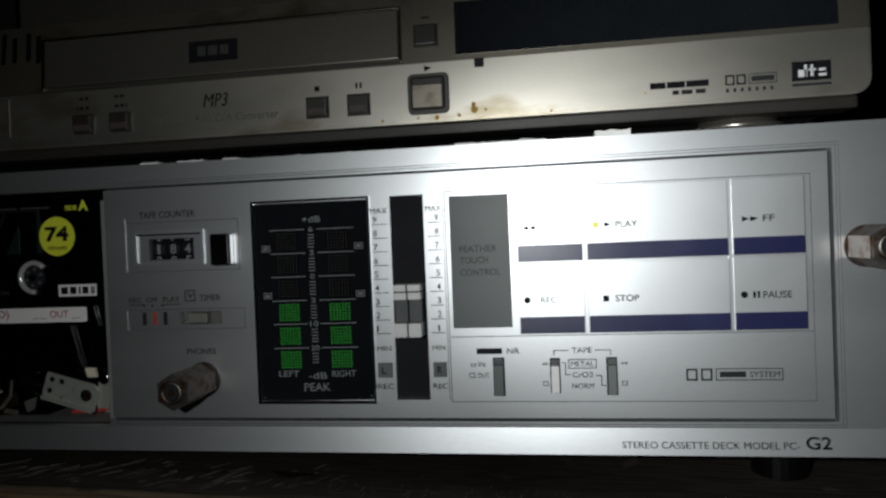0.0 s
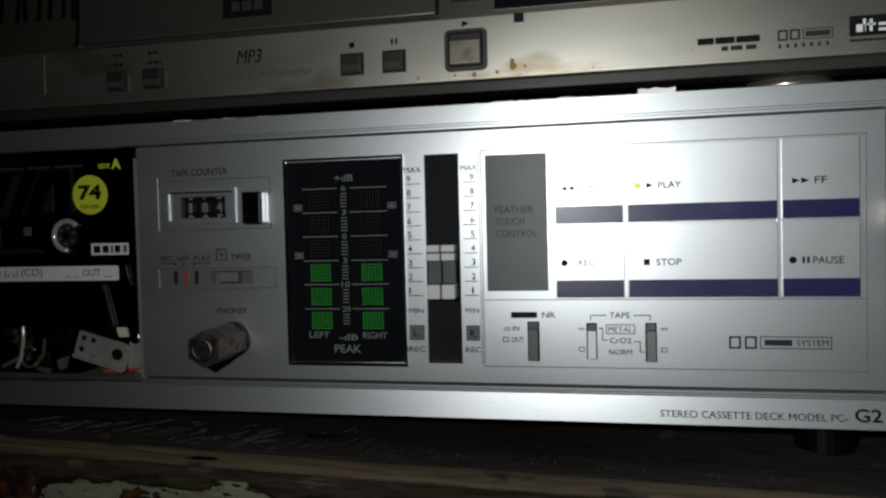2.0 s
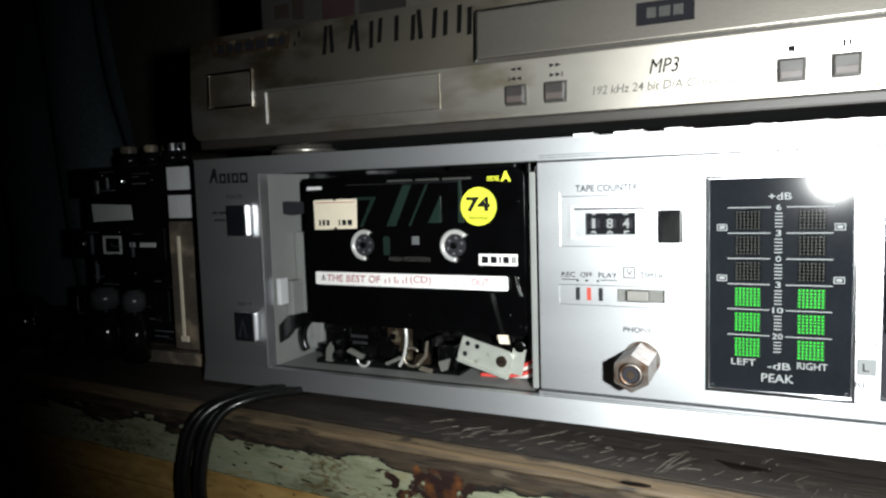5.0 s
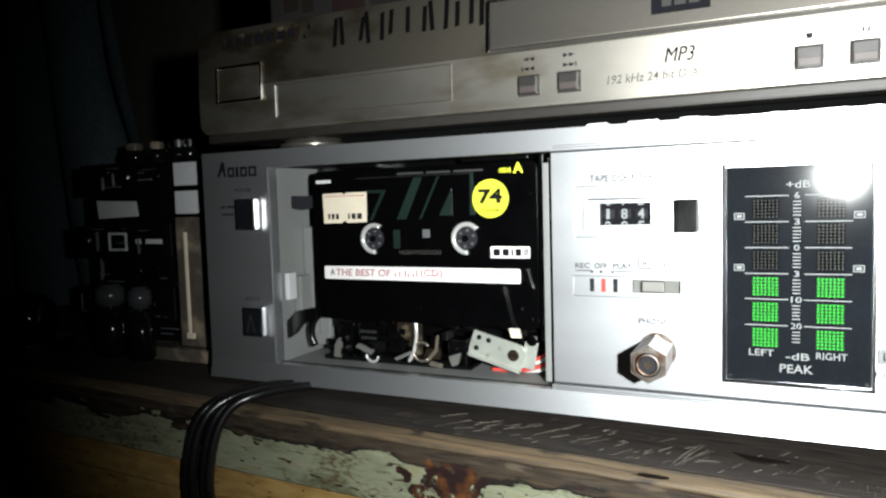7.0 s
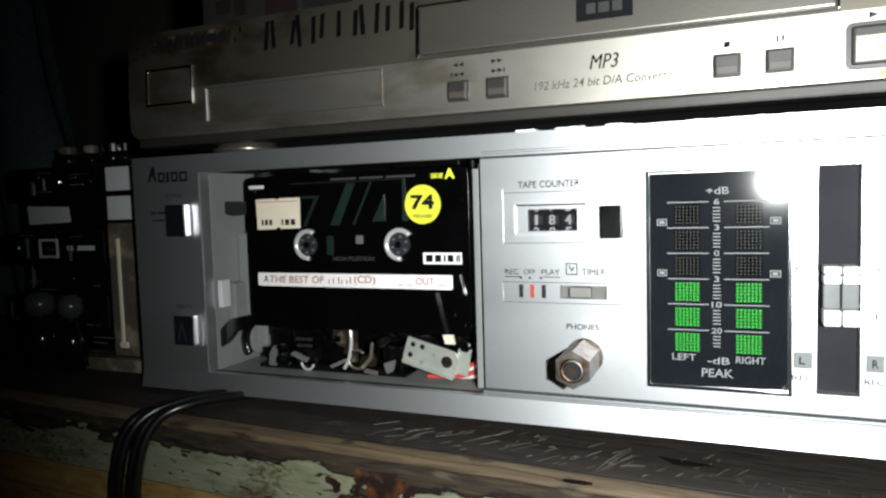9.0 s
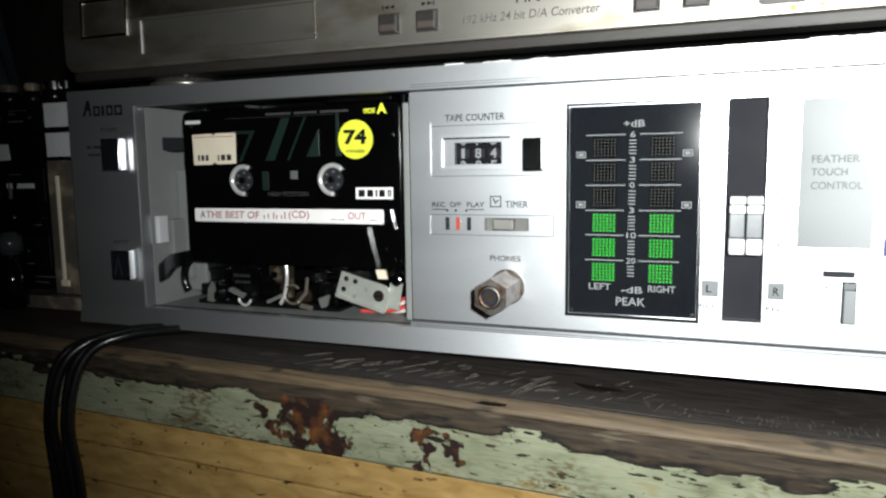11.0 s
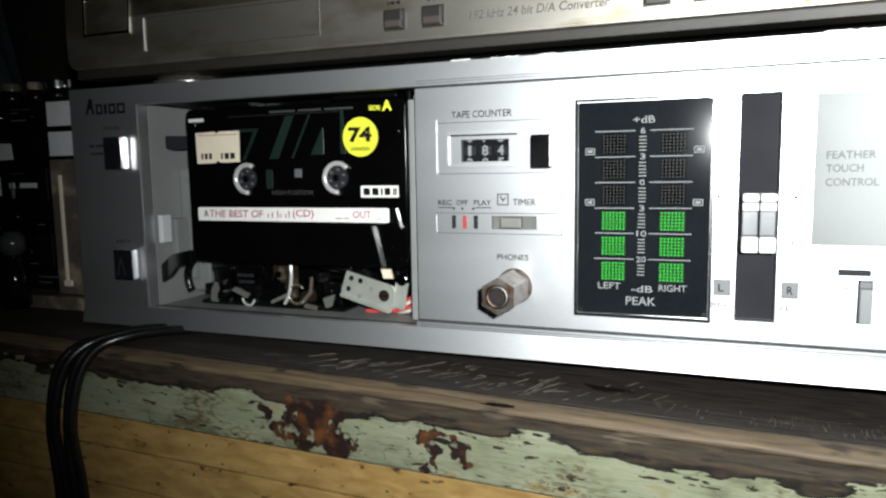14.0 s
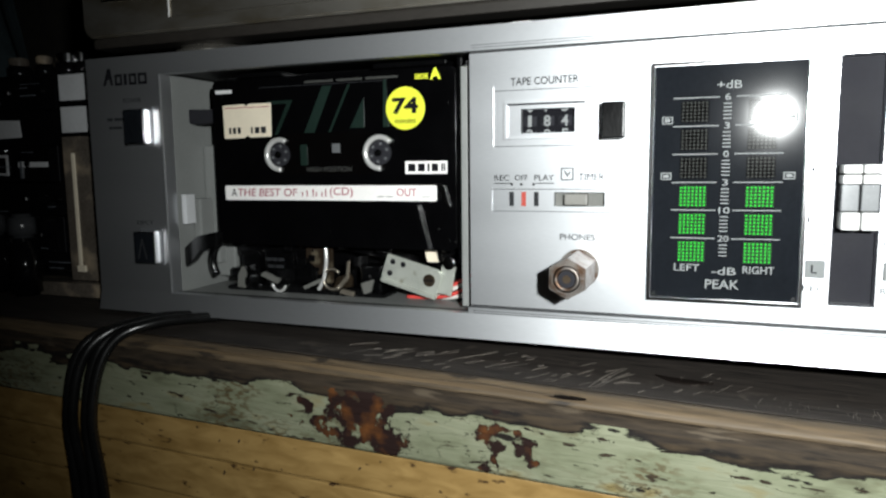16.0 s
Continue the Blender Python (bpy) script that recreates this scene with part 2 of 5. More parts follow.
# ---- wood with layers of old paint ----
def wood(name, dark, light, along=(1.2, 30, 30), rough=0.55, marks=None, mark_amount=0.2, mark_stretch=(40, 9, 40), bump=0.35):
    m = bpy.data.materials.new(name)
    m.use_nodes = True
    nt = m.node_tree
    n, l = nt.nodes, nt.links
    b = n["Principled BSDF"]
    co = n.new("ShaderNodeTexCoord")

    def tex(stretch, scale, detail=6, distort=0.0):
        mp = n.new("ShaderNodeMapping")
        mp.inputs["Scale"].default_value = stretch
        l.new(co.outputs["Object"], mp.inputs["Vector"])
        t = n.new("ShaderNodeTexNoise")
        t.inputs["Scale"].default_value, t.inputs["Detail"].default_value, t.inputs["Distortion"].default_value = scale, detail, distort
        l.new(mp.outputs["Vector"], t.inputs["Vector"])
        return t.outputs["Fac"]

    grain = tex(along, 14, 8, 0.6)
    ramp = n.new("ShaderNodeValToRGB")
    ramp.color_ramp.elements[0].position, ramp.color_ramp.elements[0].color = 0.32, (*dark, 1)
    ramp.color_ramp.elements[1].position, ramp.color_ramp.elements[1].color = 0.68, (*light, 1)
    l.new(grain, ramp.inputs["Fac"])
    out = ramp.outputs["Color"]
    if marks:
        mk = tex(mark_stretch, 10, 5, 0.3)
        cut = n.new("ShaderNodeMapRange")
        cut.inputs["From Min"].default_value, cut.inputs["From Max"].default_value = 0.70 - mark_amount * 0.3, 0.76 - mark_amount * 0.3
        l.new(mk, cut.inputs["Value"])
        mix = n.new("ShaderNodeMix")
        mix.data_type = "RGBA"
        l.new(cut.outputs["Result"], mix.inputs["Factor"]), l.new(out, mix.inputs[6])
        mix.inputs[7].default_value = (*marks, 1)
        out = mix.outputs[2]
    l.new(out, b.inputs["Base Color"])
    b.inputs["Roughness"].default_value = rough
    bp = n.new("ShaderNodeBump")
    bp.inputs["Strength"].default_value, bp.inputs["Distance"].default_value = bump, 0.0006
    l.new(grain, bp.inputs["Height"]), l.new(bp.outputs["Normal"], b.inputs["Normal"])
    return m


def flaking_paint(name):
    """Mint paint that has flaked to brown wood: more towards the upper edge, with a few rusty bare spots of their own."""
    m = wood(name, (0.010, 0.007, 0.005), (0.046, 0.032, 0.018), (5, 45, 45), 0.8, bump=0.8)
    nt = m.node_tree
    n, l = nt.nodes, nt.links
    b = n["Principled BSDF"]
    bare = b.inputs["Base Color"].links[0].from_socket
    co = n.new("ShaderNodeTexCoord")
    sep = n.new("ShaderNodeSeparateXYZ")
    l.new(co.outputs["Object"], sep.inputs["Vector"])

    def noise_at(scale, stretch=(1, 1, 1), detail=6):
        mp = n.new("ShaderNodeMapping")
        mp.inputs["Scale"].default_value = stretch
        l.new(co.outputs["Object"], mp.inputs["Vector"])
        t = n.new("ShaderNodeTexNoise")
        t.inputs["Scale"].default_value, t.inputs["Detail"].default_value = scale, detail
        l.new(mp.outputs["Vector"], t.inputs["Vector"])
        return t

    def calc(op, a, c):
        k = n.new("ShaderNodeMath")
        k.operation = op
        for s, v in zip(k.inputs, (a, c)):
            if isinstance(v, (int, float)):
                s.default_value = v
            else:
                l.new(v, s)
        return k.outputs[0]

    # the ragged upper border of the paint, with fine teeth
    ragged = calc("MULTIPLY", calc("SUBTRACT", noise_at(95, (0.42, 1, 1.5), 14).outputs["Fac"], 0.5), 0.028)
    teeth = calc("MULTIPLY", calc("SUBTRACT", noise_at(300, (0.36, 1, 1.3), 10).outputs["Fac"], 0.5), 0.008)
    border = calc("ADD", calc("ADD", ragged, teeth), -0.0100)

    def step(value, low, high):
        k = n.new("ShaderNodeMapRange")
        k.inputs["From Min"].default_value, k.inputs["From Max"].default_value = low, high
        l.new(value, k.inputs["Value"])
        return k.outputs["Result"]

    def over(below, colour, factor):
        mix = n.new("ShaderNodeMix")
        mix.data_type = "RGBA"
        l.new(factor, mix.inputs["Factor"]), l.new(below, mix.inputs[6])
        if isinstance(colour, tuple):
            mix.inputs[7].default_value = (*colour, 1)
        else:
            l.new(colour, mix.inputs[7])
        return mix.outputs[2]

    height = calc("SUBTRACT", sep.outputs["Z"], border)
    cover = step(height, 0.0001, -0.0003)
    # the chipped lip along that border, its edge shadow painted in, and flakes that have come off below it
    shaded_lip = calc("MULTIPLY", step(height, -0.0006, 0.0001), step(height, 0.0026, 0.0008))
    cover = calc("MULTIPLY", cover, step(noise_at(330, (0.42, 1, 1.5), 14).outputs["Fac"], 0.640, 0.622))
    # scuffed zones where the paint is rubbed through in specks
    zone = step(noise_at(38, (0.7, 1, 1.2), 4).outputs["Fac"], 0.46, 0.62)
    specks = step(noise_at(620, (0.55, 1, 1.3), 10).outputs["Fac"], 0.50, 0.56)
    rubbed = calc("MULTIPLY", calc("MULTIPLY", zone, specks), 0.85)
    # hairline cracks
    crack = calc("ABSOLUTE", calc("SUBTRACT", noise_at(120, (0.5, 1, 2.2), 8).outputs["Fac"], 0.5), 0)
    crack = calc("MULTIPLY", step(crack, 0.006, 0.002), step(noise_at(55).outputs["Fac"], 0.47, 0.56))
    paint = n.new("ShaderNodeValToRGB")
    paint.color_ramp.elements[0].position, paint.color_ramp.elements[0].color = 0.30, (0.090, 0.092, 0.056, 1)
    paint.color_ramp.elements[1].position, paint.color_ramp.elements[1].color = 0.44, (0.158, 0.170, 0.108, 1)
    e = paint.color_ramp.elements.new(0.60)
    e.color = (0.195, 0.205, 0.138, 1)
    e = paint.color_ramp.elements.new(0.72)
    e.color = (0.17, 0.135, 0.055, 1)
    l.new(noise_at(85, (0.6, 1, 1.8), 14).outputs["Fac"], paint.inputs["Fac"])
    out = over(bare, (0.006, 0.0045, 0.0035), shaded_lip)
    out = over(out, paint.outputs["Color"], cover)
    out = over(out, (0.070, 0.046, 0.017), calc("MULTIPLY", rubbed, cover))
    out = over(out, (0.020, 0.014, 0.008), calc("MULTIPLY", crack, cover))
    wob = noise_at(150, (1, 1, 1), 14)
    shift = n.new("ShaderNodeVectorMath")
    shift.operation = "MULTIPLY_ADD"
    l.new(wob.outputs["Color"], shift.inputs[0])
    shift.inputs[1].default_value = (0.048, 0.0, 0.036)
    l.new(co.outputs["Object"], shift.inputs[2])
    rust_col = n.new("ShaderNodeValToRGB")
    rust_col.color_ramp.elements[0].position, rust_col.color_ramp.elements[0].color = 0.50, (0.012, 0.0040, 0.0028, 1)
    rust_col.color_ramp.elements[1].position, rust_col.color_ramp.elements[1].color = 0.70, (0.105, 0.036, 0.007, 1)
    l.new(noise_at(130, (1, 1, 1), 8).outputs["Fac"], rust_col.inputs["Fac"])
    for x, z, r, sx in ((-0.040, -0.0165, 0.0062, 1.4), (-0.085, -0.0145, 0.0078, 1.5), (-0.102, -0.0185, 0.0042, 1.8), (-0.082, -0.0225, 0.0042, 2.2), (0.052, -0.025, 0.003, 4.0)):
        off = n.new("ShaderNodeVectorMath")
        off.operation = "SUBTRACT"
        l.new(shift.outputs["Vector"], off.inputs[0])
        off.inputs[1].default_value = (x + 0.024, 0, z + 0.018)
        sc = n.new("ShaderNodeVectorMath")
        sc.operation = "MULTIPLY"
        l.new(off.outputs["Vector"], sc.inputs[0])
        sc.inputs[1].default_value = (1 / sx, 0, 1)
        ln = n.new("ShaderNodeVectorMath")
        ln.operation = "LENGTH"
        l.new(sc.outputs["Vector"], ln.inputs[0])
        spot = step(ln.outputs["Value"], r, r * 0.88)
        out = over(out, rust_col.outputs["Color"], spot)
        cover = calc("MULTIPLY", cover, calc("SUBTRACT", 1.0, spot))
    l.new(out, b.inputs["Base Color"])
    # the paint film stands proud of the wood
    film = n.new("ShaderNodeBump")
    film.inputs["Strength"].default_value, film.inputs["Distance"].default_value = 0.9, 0.0005
    l.new(cover, film.inputs["Height"]), l.new(b.inputs["Normal"].links[0].from_socket, film.inputs["Normal"])
    l.new(film.outputs["Normal"], b.inputs["Normal"])
    return m


TOP_WOOD = wood("worn_dark_wood", (0.012, 0.0095, 0.0080), (0.036, 0.029, 0.024), (4, 40, 40), 0.74, (0.050, 0.041, 0.033), 0.20, (10, 6, 10), 0.8)
EDGE_WOOD = wood("worn_edge_wood", (0.013, 0.0095, 0.0065), (0.046, 0.033, 0.021), (6, 50, 50), 0.8, (0.075, 0.058, 0.040), 0.26, (4, 24, 30), 0.9)
MINT = flaking_paint("flaking_mint_paint")
OCHRE = wood("ochre_boards", (0.215, 0.128, 0.038), (0.350, 0.225, 0.080), (5, 16, 16), 0.5, (0.045, 0.022, 0.008), 0.16, (16, 24, 44), 0.35)
PALE_EDGE = wood("bare_edge", (0.052, 0.037, 0.022), (0.125, 0.088, 0.050), (4, 45, 45), 0.65, (0.024, 0.017, 0.011), 0.36, (5, 14, 14), 0.6)
SPLINTER = wood("raw_splinter", (0.060, 0.040, 0.021), (0.125, 0.084, 0.043), (1.2, 30, 30), 0.7)
for dull in (TOP_WOOD, EDGE_WOOD, MINT):
    dull.node_tree.nodes["Principled BSDF"].inputs["Specular IOR Level"].default_value = 0.25


# ---- building helpers (millimetres in, metres out) ----
def thing(name, x, y, z, label, category, group="", kind=""):
    ob = new(name)
    ob.location = (x * MM, y * MM, z * MM)
    return tagged(ob, label, category, group, kind)


def part(name, bm, material, parent, label="", smooth=False):
    """Links a bmesh, given in millimetres of the place, as one mesh under a thing or a part."""
    me = bpy.data.meshes.new(name)
    bmesh.ops.scale(bm, vec=(MM, MM, MM), verts=bm.verts)
    bmesh.ops.recalc_face_normals(bm, faces=bm.faces)
    bm.to_mesh(me)
    bm.free()
    for p in me.polygons:
        p.use_smooth = smooth
    me.materials.append(material)
    ob = new(name, me)
    if parent:
        ob.parent = parent
        if parent.parent is None and parent.type == "EMPTY":
            ob.matrix_parent_inverse = Matrix.Translation(-parent.location)
    return tagged(ob, label) if label else ob


def box(x0, x1, y0, y1, z0, z1, bevel=0.0, bm=None, segments=2):
    bm = bm or bmesh.new()
    made = bmesh.ops.create_cube(bm, size=1)["verts"]
    for v in made:
        v.co = Vector(((x0 + x1) / 2 + v.co.x * (x1 - x0), (y0 + y1) / 2 + v.co.y * (y1 - y0), (z0 + z1) / 2 + v.co.z * (z1 - z0)))
    if bevel:
        edges = {e for v in made for e in v.link_edges}
        bmesh.ops.bevel(bm, geom=list(edges), offset=bevel, segments=segments, affect="EDGES", profile=0.6)
    return bm


def plate(x0, x1, z0, z1, y0, y1, holes=()):
    """A sheet with rectangular openings cut through it."""
    bm = bmesh.new()
    xs = sorted({x0, x1, *(v for h in holes for v in h[:2] if x0 < v < x1)})
    zs = sorted({z0, z1, *(v for h in holes for v in h[2:] if z0 < v < z1)})

    def solid(i, j):
        if not (0 <= i < len(xs) - 1 and 0 <= j < len(zs) - 1):
            return False
        cx, cz = (xs[i] + xs[i + 1]) / 2, (zs[j] + zs[j + 1]) / 2
        return not any(a < cx < b and c < cz < d for a, b, c, d in holes)

    def quad(*pts):
        bm.faces.new([bm.verts.new(p) for p in pts])

    for i in range(len(xs) - 1):
        for j in range(len(zs) - 1):
            if not solid(i, j):
                continue
            a, b, c, d = xs[i], xs[i + 1], zs[j], zs[j + 1]
            quad((a, y0, c), (b, y0, c), (b, y0, d), (a, y0, d))
            quad((a, y1, c), (a, y1, d), (b, y1, d), (b, y1, c))
            if not solid(i - 1, j):
                quad((a, y0, c), (a, y0, d), (a, y1, d), (a, y1, c))
            if not solid(i + 1, j):
                quad((b, y0, c), (b, y1, c), (b, y1, d), (b, y0, d))
            if not solid(i, j - 1):
                quad((a, y0, c), (a, y1, c), (b, y1, c), (b, y0, c))
            if not solid(i, j + 1):
                quad((a, y0, d), (b, y0, d), (b, y1, d), (a, y1, d))
    bmesh.ops.remove_doubles(bm, verts=bm.verts, dist=0.001)
    return bm


def ring(x0, x1, z0, z1, y0, y1, w):
    """A rectangular rim of width w."""
    return plate(x0, x1, z0, z1, y0, y1, [(x0 + w, x1 - w, z0 + w, z1 - w)])


def disc(x, y, z, r, depth, sides=32, r2=None, axis="y", bevel=0.0, bm=None):
    """A round or many-sided body whose front is at y and whose back is at y + depth."""
    bm = bm or bmesh.new()
    made = bmesh.ops.create_cone(bm, cap_ends=True, segments=sides, radius1=r, radius2=r if r2 is None else r2, depth=depth)["verts"]
    turn = Matrix.Rotation(radians(-90), 4, "X") if axis == "y" else Matrix.Rotation(radians(90), 4, "Y") if axis == "x" else Matrix.Identity(4)
    bmesh.ops.transform(bm, matrix=turn, verts=made)
    mid = Vector((x, y + depth / 2, z)) if axis == "y" else Vector((x + depth / 2, y, z)) if axis == "x" else Vector((x, y, z + depth / 2))
    bmesh.ops.translate(bm, vec=mid, verts=made)
    if bevel:
        edges = [e for e in {e for v in made for e in v.link_edges} if any(len(f.verts) > 4 for f in e.link_faces)]
        bmesh.ops.bevel(bm, geom=edges, offset=bevel, segments=2, affect="EDGES")
    return bm


def torus(x, y, z, R, r, a0=0.0, a1=360.0, steps=36, sides=8):
    """A ring of round section in the plane of the front, or an arc of it."""
    bm = bmesh.new()
    closed = abs(a1 - a0) >= 360
    rows = []
    for i in range(steps + (0 if closed else 1)):
        a = radians(a0 + (a1 - a0) * i / steps)
        rows.append([bm.verts.new((x + (R + r * math.cos(k)) * math.cos(a), y + r * math.sin(k), z + (R + r * math.cos(k)) * math.sin(a)))
                     for k in (2 * math.pi * s / sides for s in range(sides))])
    for i in range(len(rows) if closed else len(rows) - 1):
        p, q = rows[i], rows[(i + 1) % len(rows)]
        for s in range(sides):
            bm.faces.new((p[s], p[(s + 1) % sides], q[(s + 1) % sides], q[s]))
    if not closed:
        bm.faces.new(rows[0]), bm.faces.new(rows[-1])
    return bm


def poly(points, y0, y1, bevel=0.0):
    """A flat outline of (x, z) pairs with thickness from y0 (front) to y1."""
    bm = bmesh.new()
    f = bm.faces.new([bm.verts.new((x, y0, z)) for x, z in points])
    got = bmesh.ops.extrude_face_region(bm, geom=[f])["geom"]
    bmesh.ops.translate(bm, vec=(0, y1 - y0, 0), verts=[g for g in got if isinstance(g, bmesh.types.BMVert)])
    if bevel:
        bmesh.ops.bevel(bm, geom=list(bm.edges), offset=bevel, segments=2, affect="EDGES")
    return bm


def rounded(x0, x1, z0, z1, r, y0, y1, bevel=0.0, steps=5):
    pts = []
    for cx, cz, a in ((x1 - r, z1 - r, 0), (x0 + r, z1 - r, 90), (x0 + r, z0 + r, 180), (x1 - r, z0 + r, 270)):
        pts += [(cx + r * math.cos(radians(a + 90 * i / steps)), cz + r * math.sin(radians(a + 90 * i / steps))) for i in range(steps + 1)]
    return poly(pts, y0, y1, bevel)


def tube(points, r, sides=10, steps=8):
    """A smooth round cord through the points."""
    bm = bmesh.new()
    P = [Vector(p) for p in points]
    line = []
    for i in range(len(P) - 1):
        a, b, c, d = P[max(i - 1, 0)], P[i], P[i + 1], P[min(i + 2, len(P) - 1)]
        for k in range(steps):
            t = k / steps
            line.append(0.5 * (2 * b + (c - a) * t + (2 * a - 5 * b + 4 * c - d) * t * t + (3 * b - a - 3 * c + d) * t ** 3))
    line.append(P[-1])
    rows, side = [], Vector((1, 0.3, 0.2))
    for i, p in enumerate(line):
        way = (line[min(i + 1, len(line) - 1)] - line[max(i - 1, 0)]).normalized()
        side = (side - way * side.dot(way)).normalized()
        up = way.cross(side)
        rows.append([bm.verts.new(p + r * (math.cos(a) * side + math.sin(a) * up)) for a in (2 * math.pi * s / sides for s in range(sides))])
    for p, q in zip(rows, rows[1:]):
        for s in range(sides):
            bm.faces.new((p[s], p[(s + 1) % sides], q[(s + 1) % sides], q[s]))
    bm.faces.new(rows[0]), bm.faces.new(rows[-1])
    return bm


def lettering(words, x0, x1, z0, z1, y, material, parent, bold=0.0, lean=0.0, name="lettering", label=""):
    """Words in the built-in font, fitted into a box on a front that faces -y."""
    cu = bpy.data.curves.new(name, "FONT")
    cu.body, cu.resolution_u, cu.offset, cu.shear = words, 3, 0.0 if "M" in words else bold + 0.010, lean
    tmp = bpy.data.objects.new(name, cu)
    scene.collection.objects.link(tmp)
    me = bpy.data.meshes.new_from_object(tmp.evaluated_get(bpy.context.evaluated_depsgraph_get()))
    bpy.data.objects.remove(tmp)
    bpy.data.curves.remove(cu)
    bm = bmesh.new()
    bm.from_mesh(me)
    bpy.data.meshes.remove(me)
    if "M" in words:
        twin = bmesh.ops.duplicate(bm, geom=bm.verts[:] + bm.edges[:] + bm.faces[:])["geom"]
        for v in twin:
            if isinstance(v, bmesh.types.BMVert):
                v.co.x += 0.018
                v.co.z = 0.012
    us, vs = [v.co.x for v in bm.verts], [v.co.y for v in bm.verts]
    for v in bm.verts:
        v.co = Vector((x0 + (v.co.x - min(us)) / (max(us) - min(us)) * (x1 - x0), y - v.co.z, z0 + (v.co.y - min(vs)) / (max(vs) - min(vs)) * (z1 - z0)))
    return part(name, bm, material, parent, label)


def bars(spans, z0, z1, y, material, parent, name="lettering_bar", thick=0.06):
    """Plain bars in place of words."""
    bm = bmesh.new()
    for a, b in spans:
        box(a, b, y, y + thick, z0, z1, bm=bm)
    return part(name, bm, material, parent)


# ---- the room, unlit ----
def room_wall(name, x0, x1, y0, y1, z0, z1):
    return tagged(part(name, box(x0, x1, y0, y1, z0, z1), ROOM, None), "dark bare wall of an unlit room", "wall", kind="structure")


tagged(part("floor", box(-1600, 1600, -2000, 700, -820, -760), ROOM, None), "dark bare concrete floor in shadow", "floor", kind="structure")
tagged(part("ceiling", box(-1600, 1600, -2000, 700, 1640, 1700), ROOM, None), "dark plain ceiling in shadow", "ceiling", kind="structure")
room_wall("wall_north", -1600, 1600, 640, 700, -760, 1640)
room_wall("wall_south", -1600, 1600, -2060, -2000, -760, 1640)
room_wall("wall_west", -1660, -1600, -2000, 640, -760, 1640)
room_wall("wall_east", 1600, 1660, -2000, 640, -760, 1640)

# ---- the old cabinet that everything stands on ----
SLOPE = 1.5


def lie(x):
    """The height of the cabinet's sloping top at x."""
    return -math.tan(radians(SLOPE)) * (x + 200)


def profile(points, x0, x1, closed=True):
    """A moulding: (y, z) pairs carried along x."""
    bm = bmesh.new()
    cuts = 48
    rows = []
    for i in range(cuts + 1):
        x = x0 + (x1 - x0) * i / cuts
        wob = [0.25 * noise.noise((x * 0.05, k * 3.1, 0)) for k in range(len(points))]
        rows.append([bm.verts.new((x, y + w, z + w)) for (y, z), w in zip(points, wob)])
    n = len(points)
    for p, q in zip(rows, rows[1:]):
        for s in range(n):
            bm.faces.new((p[s], p[(s + 1) % n], q[(s + 1) % n], q[s]))
    bm.faces.new(rows[0]), bm.faces.new(rows[-1])
    return bm


cabinet = thing("wooden_cabinet", -200, -30, 0, "old wooden cabinet with dark top and flaking mint paint", "cabinet")
part("top_board", profile([(600, 0), (600, -22), (-20, -22), (-20.5, 0)], -900, 700), TOP_WOOD, cabinet, "scratched dark brown top board")
part("worn_edge", profile([(-20.6, -0.30), (-22.8, -0.6), (-25.0, -1.3), (-26.6, -2.6), (-27.3, -3.9), (-20.6, -4.2)], -900, 700), PALE_EDGE, cabinet, "pale edge worn to bare wood", True)
part("edge_moulding", profile([(-20.4, -4.4), (-26.4, -4.0), (-27.6, -4.3), (-28.6, -5.4), (-29.4, -6.8), (-29.6, -8.0), (-20.4, -22)], -900, 700), EDGE_WOOD, cabinet, "rounded grimy brown edge", True)
part("painted_rail", profile([(-29.4, -6.8), (-30.3, -9), (-30.6, -25.6), (-29.8, -26.5), (-20, -26.5), (-20, -22.1)], -900, 700), MINT, cabinet, "rail with flaking mint green paint and rust")
zs = [-27.7, -41.2, -57.4, -118, -196, -290, -400, -520, -640, -750]
for top, low in zip(zs, zs[1:]):
    part("board", box(-900, 700, -27.4, -12, low + 0.6, top, 0.5), OCHRE, cabinet, "ochre varnished front board" if top == zs[0] else "")
# a near-black filler strip gives the open seam its shade
part("seam_grime", box(-900, 700, -27.6, -20.2, -27.68, -26.52), GOUGE_AND_GAP, cabinet, "dark strip standing in for shade in the seam")
part("lifted_sliver", poly([(-27, -1.5), (-19, -1.2), (-15, -1.3), (-17, -1.8), (-22, -2.0)], -26.6, -24.6), GOUGE_AND_GAP, cabinet, "dark lifted sliver")
part("splinter", poly([(-178, -1.75), (-150, -1.3), (-118, -1.5), (-96, -1.1), (-70, -1.4), (-44, -0.9), (-20, -1.5), (-12.5, -2.0), (-14, -2.7), (-34, -2.9), (-52, -2.5), (-84, -2.4), (-120, -2.2), (-152, -2.1)], -26.5, -24.3), SPLINTER, cabinet, "pale splinter on the edge")
gouge = part("gouge", poly([(0, 2.8), (5, 1.7), (11, 1.4), (17, 0.6), (14, -1.4), (9, -2.8), (5, -2.2), (2.5, 0.2)], 0, 0.5), GOUGE_AND_GAP, cabinet, "dark gouge in the top")
gouge.matrix_parent_inverse = Matrix.Translation(-cabinet.location) @ Matrix.Translation((0.002, -0.0026, 0.00055)) @ Matrix.Rotation(radians(-90), 4, "X")
random.seed(8)
NICK = mat("dark_nick", (0.030, 0.014, 0.006), 0.8, 0, 0.4, 200, 1500, 0.3)
